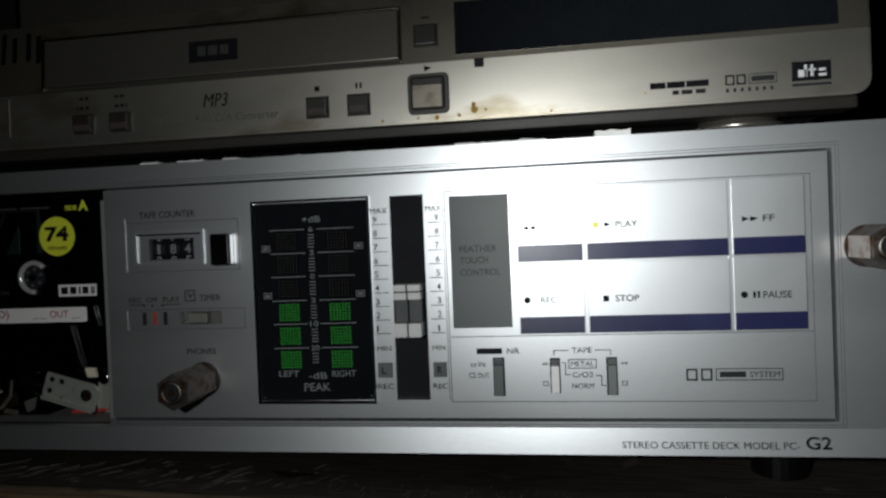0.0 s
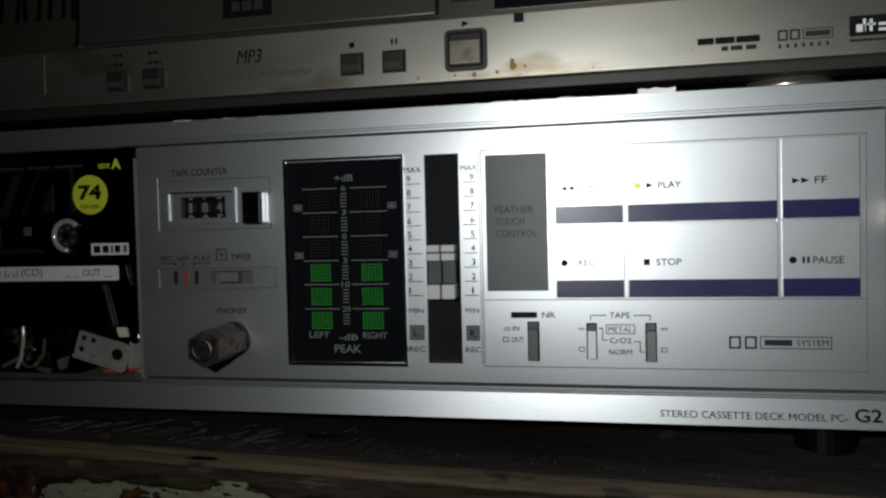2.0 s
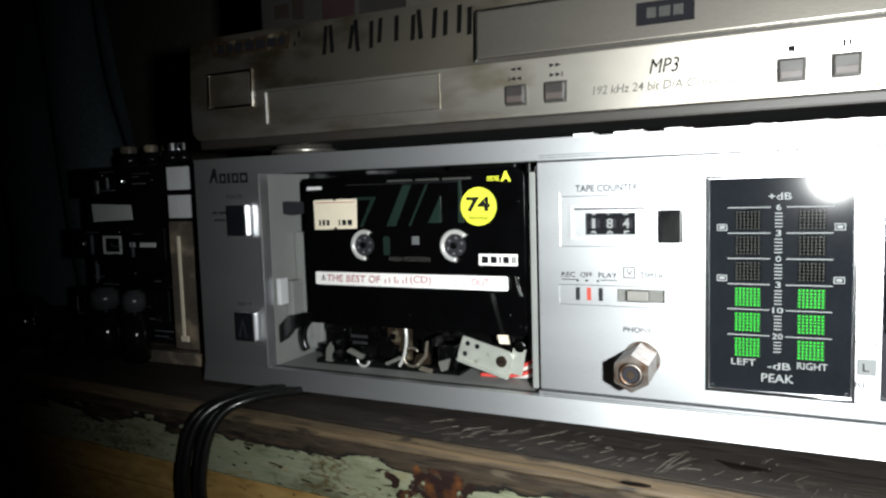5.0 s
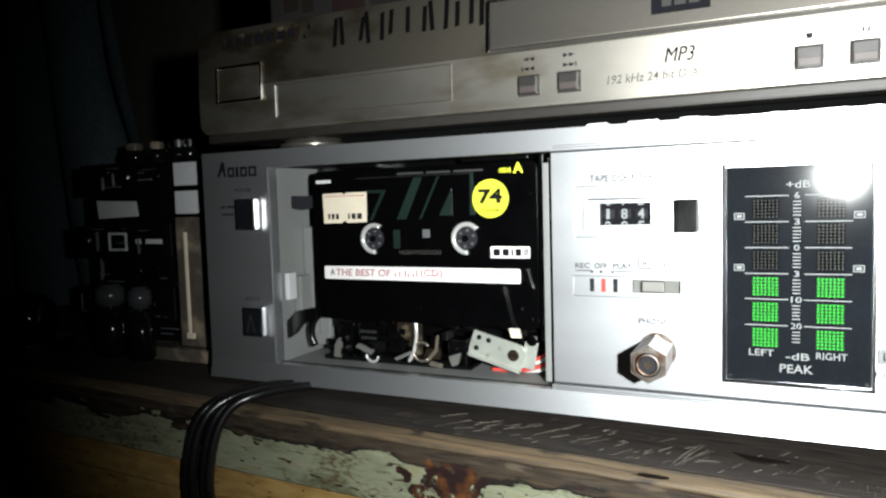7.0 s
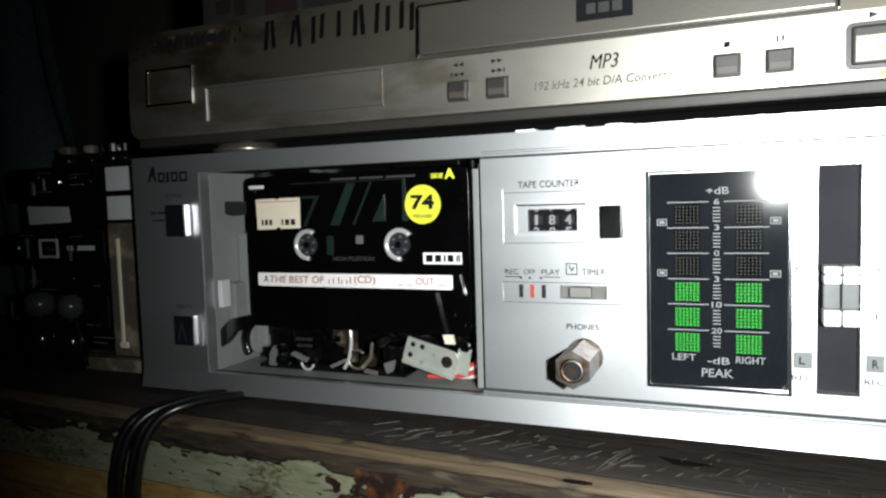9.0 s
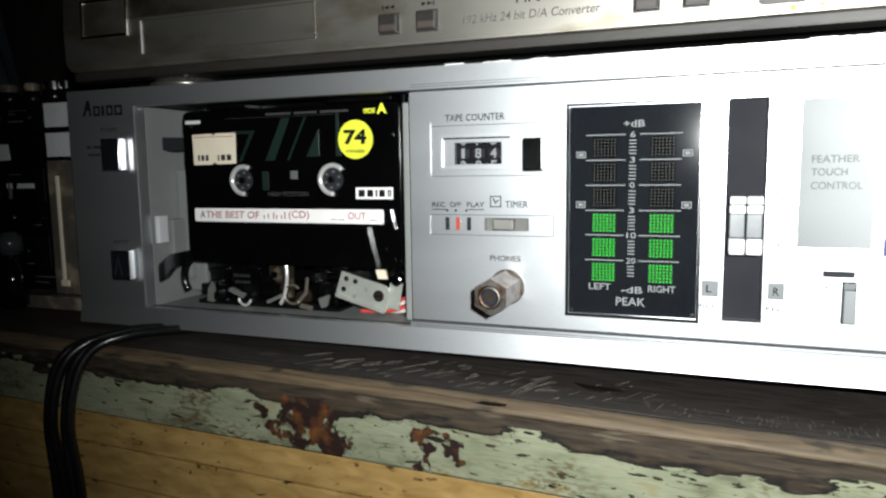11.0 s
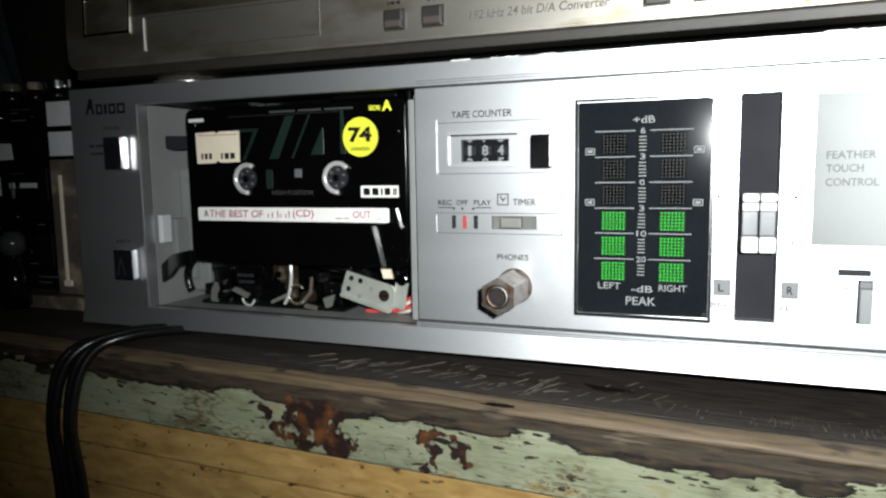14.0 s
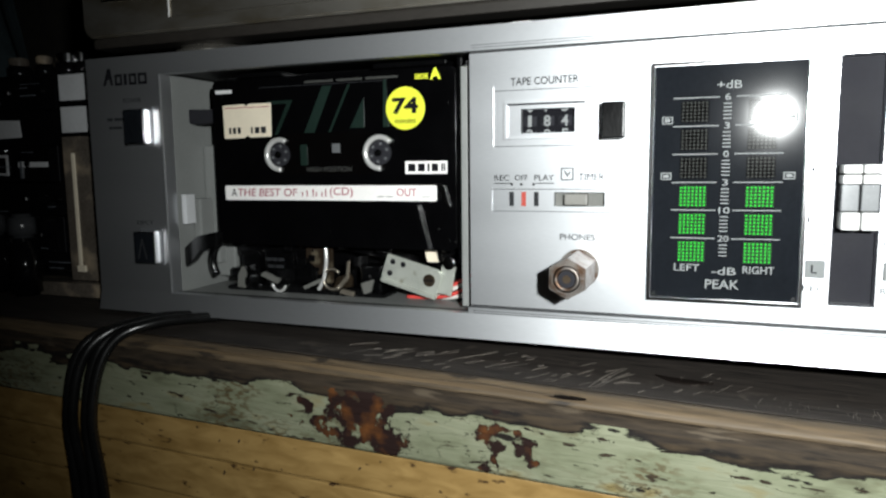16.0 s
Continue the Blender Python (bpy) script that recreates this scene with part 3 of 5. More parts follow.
for k in range(30):
    x, z, s, lean = random.uniform(-190, 60), random.uniform(-92, -30), random.uniform(0.3, 0.9), random.uniform(-0.8, 0.8)
    if random.random() < 0.2:
        s *= 2.2
    pts = [(x + s * (0.35 + 0.3 * random.random()) * math.cos(a) + lean * s * math.sin(a), z + s * (0.6 + 0.7 * random.random()) * math.sin(a)) for a in (2 * math.pi * q / 7 for q in range(7))]
    part("nick", poly(pts, -27.46, -27.2), NICK, cabinet)
for x, z, way in ((-76, -50, 1), (-34, -45, -1), (-118, -61, 1), (-150, -70, -1), (14, -72, 1)):
    up = [(x + 2.1 * q * way + random.uniform(-0.7, 0.7), z + 2.0 * q) for q in range(5)]
    part("crack", poly([*up, *((a + 0.45, c - 0.25) for a, c in reversed(up))], -27.47, -27.2), NICK, cabinet)
random.seed(5)


def scratch(x, y, s, turn, wide=0.1, curl=0.5):
    """A thin bowed scuff in the varnish of the top, x and y its lower end."""
    up = [(s * k / 5, curl * math.sin(k * 0.63) + wide * math.sin(math.pi * k / 5)) for k in range(6)]
    down = [(s * k / 5, curl * math.sin(k * 0.63) - wide * math.sin(math.pi * k / 5)) for k in (4, 3, 2, 1)]
    sc = part("scratch", poly(up + down, 0, 0.1), PALE_SCRATCH, cabinet)
    sc.matrix_parent_inverse = Matrix.Translation(-cabinet.location) @ Matrix.Translation((x * MM, y * MM, 0.00032)) @ Matrix.Rotation(radians(turn), 4, "Z") @ Matrix.Rotation(radians(-90), 4, "X")


for cx, cy, many, turn in ((-88, -9, 14, 42), (-60, -6, 22, 50), (-36, -9, 20, 55), (-14, -12, 10, 60), (14, -8, 12, 62), (34, -14, 14, 80), (58, -14, 30, 86), (80, -15, 30, 88), (105, -15, 22, 92), (140, -14, 14, 88)):
    for i in range(many):
        scratch(cx + random.gauss(0, 9), min(3, max(-19, cy - 1 + random.gauss(0, 6.5 if cx < 30 else 3.0))), random.uniform(2.2, 4.5) * (1 if cx < 30 else 0.6) * random.choice((1, 1, 1.7, 2.6)), random.gauss(turn, 5), random.uniform(0.03, 0.075), random.uniform(-0.22, 0.22))
for x, y, s, turn in ((-15.5, -20, 26, 72), (-13.5, -20, 25, 74), (-9, -13, 8, 20), (-14.8, -20, 22, 60), (-12.5, -19, 18, 68)):
    scratch(x, y, s, turn, 0.22, 0.8)
cabinet.rotation_euler = (0, radians(SLOPE), 0)

# ---- the cassette deck ----
deck = thing("cassette_deck", 0, 130, 2.5, "silver brushed aluminium stereo cassette deck, cassette door missing", "cassette deck")
OPEN = (-183.8, -58.6, 10.8, 96.8)
part("bezel", plate(-221, 205, 2.5, 104.5, -0.8, 2.2, [OPEN, (-58.6, 186.6, 12.8, 96.8)]), ALU, deck)
for z in (11.9, 11.1, 97.7, 98.5):
    part("bezel_groove", box(-57.0, 188.6, -0.86, -0.78, z - 0.13, z + 0.13), PALE_LINE, deck)
for x in (187.6, 188.4):
    part("bezel_groove", box(x - 0.13, x + 0.13, -0.86, -0.78, 12.1, 97.5), PALE_LINE, deck)
METER, SLIDE, COUNT = (0, 40.2, 20, 88.2), (48.5, 58.9, 20.4, 88.4), (-40.8, -23.7, 70.2, 77.8)
part("front_panel", plate(-57.9, 185.6, 13.7, 96.0, 0, 2.2, [SLIDE, COUNT, (-30.0, -14.2, 47.0, 51.5)]), ALU, deck)
part("panel_shadow_gap", plate(-220, 204, 3.5, 103.5, 2.4, 5.0, [OPEN, SLIDE, COUNT, (-30.0, -14.2, 47.0, 51.5)]), STEEL, deck)
part("chassis", plate(-219, 203, 3.5, 103.5, 5.2, 40, [(OPEN[0] - 6, OPEN[1] + 1, OPEN[2] - 4, OPEN[3] + 1), SLIDE, COUNT, (-30.0, -14.2, 47.0, 51.5)]), STEEL, deck)
part("case", box(-219, 203, 40.2, 262, 3.5, 103.5, 1.0), STEEL, deck, "dark painted steel case")
for x in (-190, 175):
    for y in (20, 240):
        part("foot", disc(x, y, lie(x) + 0.2, 9, 3.3 - lie(x), 24, axis="z"), BLACK_PLASTIC, deck)

# the cassette well: side wall with steps, floor, back
part("well_side", box(-190.5, -184.2, 5.3, 39.8, 8, 97.2, 0.6), INSIDE, deck)
part("well_lip", box(-185.2, -183.6, -1.0, 5.0, 10.6, 97, 0.5), ALU, deck, "bright edge of the cassette well")
part("well_front_lip", box(-183.4, -59, 0.2, 5.2, 7.6, 10.7, 0.3), SWITCH, deck)
part("well_floor", box(-190, -58.8, 5.3, 39.8, 7.4, 10.4, 0.3), INSIDE, deck)
part("well_right_edge", box(-62.6, -60.3, 4.6, 6.6, 12, 93, 0.3), INSIDE, deck, "pale edge of the cassette well")
part("well_back", box(-184, -58.8, 36, 39.5, 8, 97), BLACK_PLASTIC, deck)
part("well_step", box(-184, -178, 22, 35, 20, 70, 1.0), INSIDE, deck)
part("well_step", box(-184.0, -180, 14, 22, 26, 48, 0.8), INSIDE, deck)
part("well_step", box(-184.0, -173, 26, 35, 14, 38, 0.8), INSIDE, deck)
part("well_catch", poly([(-186, 84.5), (-172, 84), (-172, 79), (-180, 78), (-186, 79)], 15, 20, 0.4), SLOT, deck)
part("lever_arm", poly([(-191, 20), (-190, 26.0), (-184, 28.5), (-178, 33), (-168, 35), (-168, 29.5), (-176, 27), (-180, 22.5), (-185, 19.5)], 8, 11, 0.5), BLACK_PLASTIC, deck, "black lever arm")
part("side_guide", box(-183.2, -180.8, 6.5, 12, 38, 50, 0.4), SPINE, deck, "pale plastic guide")
part("lever_hook", torus(-166, 15, 22, 10, 1.7, 110, 215, 14, 8), BLACK_PLASTIC, deck, "", True)
part("guide_strip", box(-63.2, -61.2, 7, 12, 34, 92, 0.6), CHROME, deck, "shiny guide strip")
part("guide_block", box(-61.0, -58.9, 6, 12, 80, 95, 0.4), CAP, deck)
part("guide_block", box(-60.9, -58.9, 9, 14, 12, 30, 0.4), CAP, deck)
# holder behind and above the cassette
part("holder", plate(-172, -60, 28, 97, 23.2, 30, [(-150, -80, 88, 92)]), BLACK_PLASTIC, deck)
part("holder_top", box(-157, -137, 12, 23, 95.0, 96.9, 0.4), BLACK_PLASTIC, deck)
part("holder_top", box(-98, -70, 11, 23, 95.0, 96.9, 0.4), BLACK_PLASTIC, deck)
part("holder_side", box(-65.4, -63.6, 9, 26, 26, 97, 0.4), BLACK_PLASTIC, deck)
part("holder_foot", poly([(-168, 33), (-66, 36), (-64, 24), (-90, 28), (-100, 25), (-118, 28), (-135, 24), (-150, 27), (-160, 22), (-168, 24)], 21, 29, 0.6), BLACK_PLASTIC, deck)
# tape mechanism under the cassette
random.seed(11)
mech = [(-166, -157, 9.8, 26), (-154, -140, 11, 27), (-139, -131, 14, 25), (-110, -101, 10.5, 22), (-78, -66, 17, 28)]
for a, b, c, d in mech:
    part("mechanism_block", box(a, b, 20, 30, c, d, 0.8), BLACK_PLASTIC, deck)
part("mechanism_base", poly([(-170, 9.9), (-170, 12), (-158, 14), (-150, 12), (-140, 14.5), (-128, 12), (-112, 14), (-98, 11.5), (-98, 9.9)], 16, 28, 0.4), BLACK_PLASTIC, deck)
for k in range(26):
    x, z, w = random.uniform(-168, -98), random.uniform(11, 30), random.uniform(1.2, 4.5)
    part("mechanism_piece", box(x, x + w, 16 + random.uniform(-2, 3), 24, z, z + random.uniform(1, 4.5), 0.3), BLACK_PLASTIC, deck)
# chrome dots added as scattered glints in the dark mechanism
for x, z in ((-158, 33.5), (-148, 31), (-136, 33), (-132, 29.5), (-104, 32), (-99, 29), (-88, 34), (-73, 31), (-69, 36), (-112, 24.5)):
    part("rivet", disc(x, 12.5, z, 0.45, 1.0, 10), CHROME, deck)
bars([(-153, -150.4), (-150, -147.6), (-147.2, -144.4)], 22.4, 23.7, 19.85, GREY_INK, deck)
bars([(-152.4, -149), (-148.6, -144.6)], 19.6, 20.8, 19.85, GREY_INK, deck)
part("spring", torus(-144, 15, 14, 3.0, 0.6, 180, 350, 16, 6), HUB, deck, "pale wire spring", True)
part("bracket", poly([(-133, 24), (-133, 29), (-121, 29.4), (-121, 13), (-126, 11), (-128, 20)], 18, 19.2, 0.3), TARNISH, deck, "brown tarnished bracket")
part("bracket_loop", torus(-119.5, 14.8, 17.0, 4.0, 0.55, 40, 320, 20, 6), SOLDER, deck, "bent bright wire loop", True)
part("bracket_arm", poly([(-117.8, 13.6), (-116.8, 12.6), (-112.2, 17.6), (-111.4, 24.5), (-112.6, 24.6), (-113.4, 18.6)], 14.4, 15.2, 0.2), SOLDER, deck)
part("bracket_arm", poly([(-116.6, 11.6), (-110.4, 10.6), (-109.8, 12.4), (-115.4, 13.4)], 14.6, 15.6, 0.2), SOLDER, deck)
part("mechanism_tag", poly([(-164.5, 11.6), (-160.6, 11.4), (-159.8, 18.0), (-161.4, 20.6), (-163.8, 17.2)], 15.0, 16.2, 0.3), SWITCH, deck, "grey plastic tag")
part("mechanism_tag", poly([(-152.4, 17.2), (-144.4, 14.0), (-142.6, 16.2), (-150.2, 18.8)], 14.0, 15.4, 0.3), SWITCH, deck)
part("mechanism_tag", poly([(-107.4, 15.8), (-101.6, 17.8), (-103.0, 12.8), (-106.0, 11.6)], 14.8, 16.0, 0.3), SWITCH, deck)
part("mechanism_tag", poly([(-133.0, 13.4), (-125.0, 17.0), (-124.4, 15.6), (-132.2, 12.2)], 14.8, 15.6, 0.2), SWITCH, deck)
# more small chrome discs, each put where a glint shows
for x, z, r in ((-146.7, 32.4, 0.5), (-134.2, 33.0, 0.35), (-94.5, 32.7, 0.5), (-81.0, 38.8, 0.45), (-73.1, 38.0, 0.5), (-66.8, 33.6, 0.4), (-153.8, 36.8, 0.35), (-128.0, 28.0, 0.4), (-151.5, 27.0, 0.4), (-99.6, 21.5, 0.4)):
    part("screw", disc(x, 9.6 if z > 30 else 15.4, z, r, 0.8, 10, bevel=0.15), CHROME, deck)
part("pin", tube([(-122.5, 15.5, 30), (-122, 15, 24), (-123.4, 15, 17), (-126, 15.4, 12.5)], 0.8), HUB, deck, "", True)
part("bracket_plate", poly([(-119, 17.5), (-113, 19), (-112, 16), (-113, 10.5), (-121, 11)], 17, 19, 0.4), BRASS, deck)


def tilt(points, cx, cz, deg):
    c, s = math.cos(radians(deg)), math.sin(radians(deg))
    return [(cx + x * c - z * s, cz + x * s + z * c) for x, z in points]


hinge = part("hinge_plate", poly(tilt([(-12.4, 4.9), (8.4, 4.9), (10.2, 3.2), (10.2, -5.8), (-12.2, -5.6), (-13.0, -3.6)], -84.0, 20.2, -15), 13, 14.2, 0.25), GREY_METAL, deck, "grey-green metal hinge plate with holes")
part("folded_edge", poly(tilt([(-12.6, -4.4), (10.0, -4.6), (10.2, -5.9), (-12.2, -5.7)], -84.0, 20.2, -15), 11.6, 13.1, 0.2), GREY_METAL, hinge)
for u, v in ((-9.6, 2.6), (-5.4, 2.7), (-9.8, -1.9)):
    (hx, hz), = tilt([(u, v)], -84.0, 20.2, -15)
    part("hole", disc(hx, 12.9, hz, 1.05, 0.5, 16), INK, hinge)
(hx, hz), = tilt([(6.0, 0.2)], -84.0, 20.2, -15)
part("screw", disc(hx, 12.2, hz, 2.3, 1.0, 20, bevel=0.3), BRASS, hinge)
part("screw_slot", box(hx - 1.8, hx + 1.8, 12.05, 12.3, hz - 0.25, hz + 0.25), INK, hinge)
part("hinge_wing", poly([(-75.5, 14), (-74, 24), (-70.5, 27), (-68.5, 24), (-70.5, 13)], 14.5, 15.8, 0.3), GREY_METAL, deck)
part("hinge_post", disc(-70.2, 12, 25.5, 2.3, 7, 18, bevel=0.4), CHROME, deck)
part("hinge_tab", poly([(-82, 31), (-75.6, 31), (-77, 28.6), (-76.2, 25), (-80.4, 25)], 17, 18), CREAM, deck)
for k, (m, off) in enumerate(((RED_WIRE, 0), (WHITE_WIRE, 2.0), (RED_WIRE, 3.6), (WHITE_WIRE, -1.6))):
    part("wire", tube([(-90 + 3 * k, 20 + k, 10.8 + 0.3 * k), (-77, 19 + k, 11.6 + off * 0.5), (-68, 17, 14.5 + off), (-60.5, 16 + k, 19 + off)], 0.75, 8), m, deck, "red wire" if m is RED_WIRE else "white wire", True)
part("capstan_shaft", tube([(-87, 19, 41), (-84.5, 18.4, 31)], 0.35, 6), STEEL, deck, "", True)

# left strip: badge and two square keys
part("badge", poly(tilt([(-11.8, -3), (-9.2, 3.6), (-7.6, 3.6), (-6.6, -3), (-7.8, -3), (-8.3, -0.6), (-9.2, -0.6), (-10.6, -3)], -200.6, 96.6, 0), -0.9, -0.8), INK, deck, "dark plain badge shapes")
for a, b in ((-5.6, -1.8), (-1.0, 0.6), (1.6, 5.4), (6.2, 10.6)):
    part("badge", ring(-200.6 + a, -200.6 + b, 93.4, 97.8, -0.88, -0.8, 1.05), INK, deck)
lettering("POWER", -202.6, -193.4, 86.5, 88.3, -0.88, GREY_INK, deck)
lettering("EJECT", -199.4, -191.2, 38.0, 39.8, -0.88, GREY_INK, deck)
bars([(-211.4, -208.6), (-207.8, -203.0)], 79.6, 80.8, -0.88, GREY_INK, deck)
bars([(-210.8, -204.0)], 76.4, 77.4, -0.88, GREY_INK, deck)
for z0, z1, x0 in ((70.0, 83.6, -199.2), (23.0, 35.8, -197.8)):
    part("key_frame", ring(x0 - 0.8, x0 + 11.0, z0 - 0.8, z1 + 0.8, -1.1, -0.7, 0.8), PALE_LINE, deck)
    key = part("square_key", box(x0, x0 + 10.2, -4.9, 1, z0, z1, 0.5), CHROME, deck, "chrome square push key")
    part("key_face", box(x0 + 0.4, x0 + 9.8, -5.15, -4.85, z0 + 0.5, z1 - 0.5, 0.1), GLASS_BLACK, key, "dark mirror key face")
part("arrow_mark", poly([(-196, 25), (-193.6, 33), (-193, 33), (-195.2, 25)], -5.25, -5.16), GREY_INK, deck)
part("arrow_mark", poly([(-191, 25), (-193.2, 33), (-193.8, 33), (-191.8, 25)], -5.26, -5.17), GREY_INK, deck)

# tape counter
Y = -0.07
lettering("TAPE COUNTER", -44.2, -22.6, 85.2, 87.6, Y, GREY_INK, deck)
part("engraved_line", box(-50.2, -49.7, -0.25, 0, 66.2, 85.0, 0.1), ALU_KEY, deck)
part("engraved_line", box(-49.4, -6.6, Y, 0, 83.6, 83.9), PALE_LINE, deck)
part("engraved_line", box(-49.4, -6.6, Y, 0, 66.0, 66.3), PALE_LINE, deck)
part("engraved_line", box(-6.9, -6.6, Y, 0, 66.3, 83.6), PALE_LINE, deck)
part("counter_frame", ring(-46.2, -19.5, 68.4, 80.6, -0.9, 0, 1.0), ALU_KEY, deck)
part("counter_inner_line", box(-45.2, -20.5, Y, 0, 79.0, 79.5), INK, deck)
part("counter_window", box(-40.8, -23.7, 2.6, 3.6, 70.2, 77.8), INK, deck, "black counter window")
for k, d in enumerate("184"):
    x = -38.6 + 5.6 * k
    wheel = part("number_wheel", disc(x - 2.0, 6.5, 74.0, 4.2, 4.4, 32, axis="x"), SLOT, deck, "black number wheel", True)
    for n, (e, z) in enumerate(((d, 72.3), (str(int(d) - 1), 76.9), (str((int(d) + 1) % 10), 68.0))):
        lo, hi = (z, z + 3.5)
        w = 0.6 if e == "1" else 1.15
        glyph = lettering(e, x - w + 0.2, x + w + 0.2, lo, hi, 2.15 if n == 0 else 2.5, METER_INK, wheel, 0.01)
reset = part("reset_key", box(-15.0, -8.2, -5.0, 1, 67.8, 78.6, 0.5), BLACK_PLASTIC, deck, "black reset key")
part("reset_edge", box(-8.15, -7.7, -4.4, 0.2, 68.2, 78.2, 0.1), CHROME, reset)

# timer switch
for w, a, b in (("REC", -49.6, -44.6), ("OFF", -42.8, -38.6), ("PLAY", -36.4, -30.0)):
    lettering(w, a, b, 55.2, 57.0, Y, GREY_INK, deck)
part("legend_line", box(-49.6, -44, Y, 0, 54.2, 54.5), GREY_INK, deck)
part("legend_line", box(-36.0, -30.0, Y, 0, 54.2, 54.5), GREY_INK, deck)
for x in (-43.8, -40.6, -36.6):
    part("legend_dot", disc(x, Y, 54.0, 0.45, 0.06, 12), GREY_INK, deck)
part("clock_mark", ring(-27.9, -23.9, 55.2, 59.2, Y, 0, 0.35), GREY_INK, deck)
part("clock_mark", poly([(-27.0, 58.4), (-26.5, 58.4), (-25.9, 57.0), (-25.1, 58.0), (-24.7, 57.8), (-25.9, 56.3)], Y, -0.01), GREY_INK, deck)
lettering("TIMER", -22.4, -14.4, 55.2, 57.4, Y, GREY_INK, deck)
part("engraved_line", ring(-50.6, -5.4, 45.2, 52.6, Y, 0, 0.3), PALE_LINE, deck)
part("engraved_line", box(-50.8, -50.3, -0.2, 0, 45.4, 52.2), ALU_KEY, deck)
for x, m in ((-43.8, GREY_INK), (-39.8, RED), (-35.7, GREY_INK)):
    part("timer_mark", box(x - 0.75, x + 0.75, -0.12, 0.1, 47.0, 51.6, 0.03), m, deck, "red position mark" if m is RED else "")
timer = part("timer_slot", box(-30.0, -14.2, 2.6, 3.4, 47.0, 51.5), SWITCH, deck, "grey slide switch slot")
part("timer_lever", box(-26.6, -19.4, -0.9, 2.5, 47.5, 51.0, 0.4), SWITCH_LEVER, timer)

# jacks
lettering("PHONES", -28.0, -17.0, 36.4, 38.4, Y, GREY_INK, deck)


def jack(x, z, r, length):
    nut = part("jack_nut", disc(x, -length, z, r, length - 1.0, 6, bevel=0.7), NUT, deck, "tarnished nickel hexagonal jack nut")
    part("washer", disc(x, -1.0, z, r * 1.02, 1.0, 32, bevel=0.2), NUT, nut)
    part("collar", torus(x, -length, z, r * 0.52, r * 0.13), NUT, nut, "", True)
    part("socket", disc(x, -length - 0.25, z, r * 0.44, 0.3, 24), SLOT, nut)
    part("contact", disc(x, -length - 0.4, z, r * 0.2, 0.2, 16), BRASS, nut)


jack(-21.8, 27.4, 6.1, 21.5)
jack(195.6, 66.6, 6.4, 17.0)

# peak meter
meter = part("peak_meter", box(*METER[:2], -0.3, 0.05, *METER[2:], 0.1), GLASS_BLACK, deck, "glossy black peak meter window")
part("meter_rim", ring(-1.0, 41.2, 19.0, 89.2, -1.9, 0.02, 0.8), CHROME, deck, "thin chrome meter rim")
ym = -0.36
# the window is turned to bring the torch's reflection into it, its outer edge further in
pivot = Matrix.Translation((0.0402, -0.0003, 0))
meter.matrix_basis = pivot @ Matrix.Rotation(radians(1.2), 4, "Z") @ pivot.inverted()
lines = [78.9, 70.8, 62.7, 54.5, 46.4, 38.1]
for z in lines:
    part("meter_line", box(5.3, 17.7, ym, -0.3, z - 0.16, z + 0.16), METER_INK, meter)
    part("meter_line", box(22.2, 35.0, ym, -0.3, z - 0.16, z + 0.16), METER_INK, meter)
for z, w in zip(lines, ("6", "3", "0", "3", "10", "20")):
    half = 0.75 * len(w)
    lettering(w, 20.0 - half, 20.0 + half, z - 0.95, z + 0.95, ym, METER_INK, meter)
for a, b in zip([*lines, 31.6], [*lines[1:], 31.6]):
    z = a - 1.9
    while z > b + 1.4:
        part("scale_tick", box(18.9, 21.1, ym, -0.3, z - 0.17, z + 0.17), TICK_INK, meter)
        z -= 1.05
lettering("+dB", 17.0, 23.6, 81.2, 83.4, ym, METER_INK, meter)
lettering("-dB", 17.2, 23.8, 27.4, 29.6, ym, METER_INK, meter)
lettering("LEFT", 6.6, 13.8, 28.2, 30.3, ym, METER_INK, meter)
lettering("RIGHT", 25.6, 34.0, 28.0, 30.2, ym, METER_INK, meter)
lettering("PEAK", 15.5, 24.8, 23.2, 25.9, ym, METER_INK, meter)
for x in (2.2, 35.2):
    for z in (71.6, 55.3):
        part("mark_box", ring(x, x + 3.0, z, z + 2.1, ym, -0.3, 0.3), METER_INK, meter)
        part("mark_bar", box(x + 0.7, x + 2.3, ym, -0.3, z + 0.6, z + 1.5), TICK_INK, meter)
for x in (0.9, 39.2):
    part("rim_screw", disc(x, -0.7, 21.0, 0.7, 0.4, 12, bevel=0.1), CHROME, meter)
for row, top in enumerate([78.0, 70.0, 61.8, 53.5, 45.4, 37.2]):
    for x in (7.5, 25.5):
        lit = row >= 3
        bm = bmesh.new()
        for i in range(7):
            for j in range(6):
                box(x + 0.28 + i * 1.07, x + 0.80 + i * 1.07, ym - 0.02, -0.32, top - 0.80 - j * 1.02, top - 0.30 - j * 1.02, bm=bm)
        bed = part("lamp_block", box(x, x + 7.6, -0.345, -0.3, top - 6.2, top), GREEN_BED if lit else UNLIT_BED, meter, "lit green lamp block" if lit else "unlit lamp block")
        part("lamp_dots", bm, GREEN if lit else UNLIT, bed)

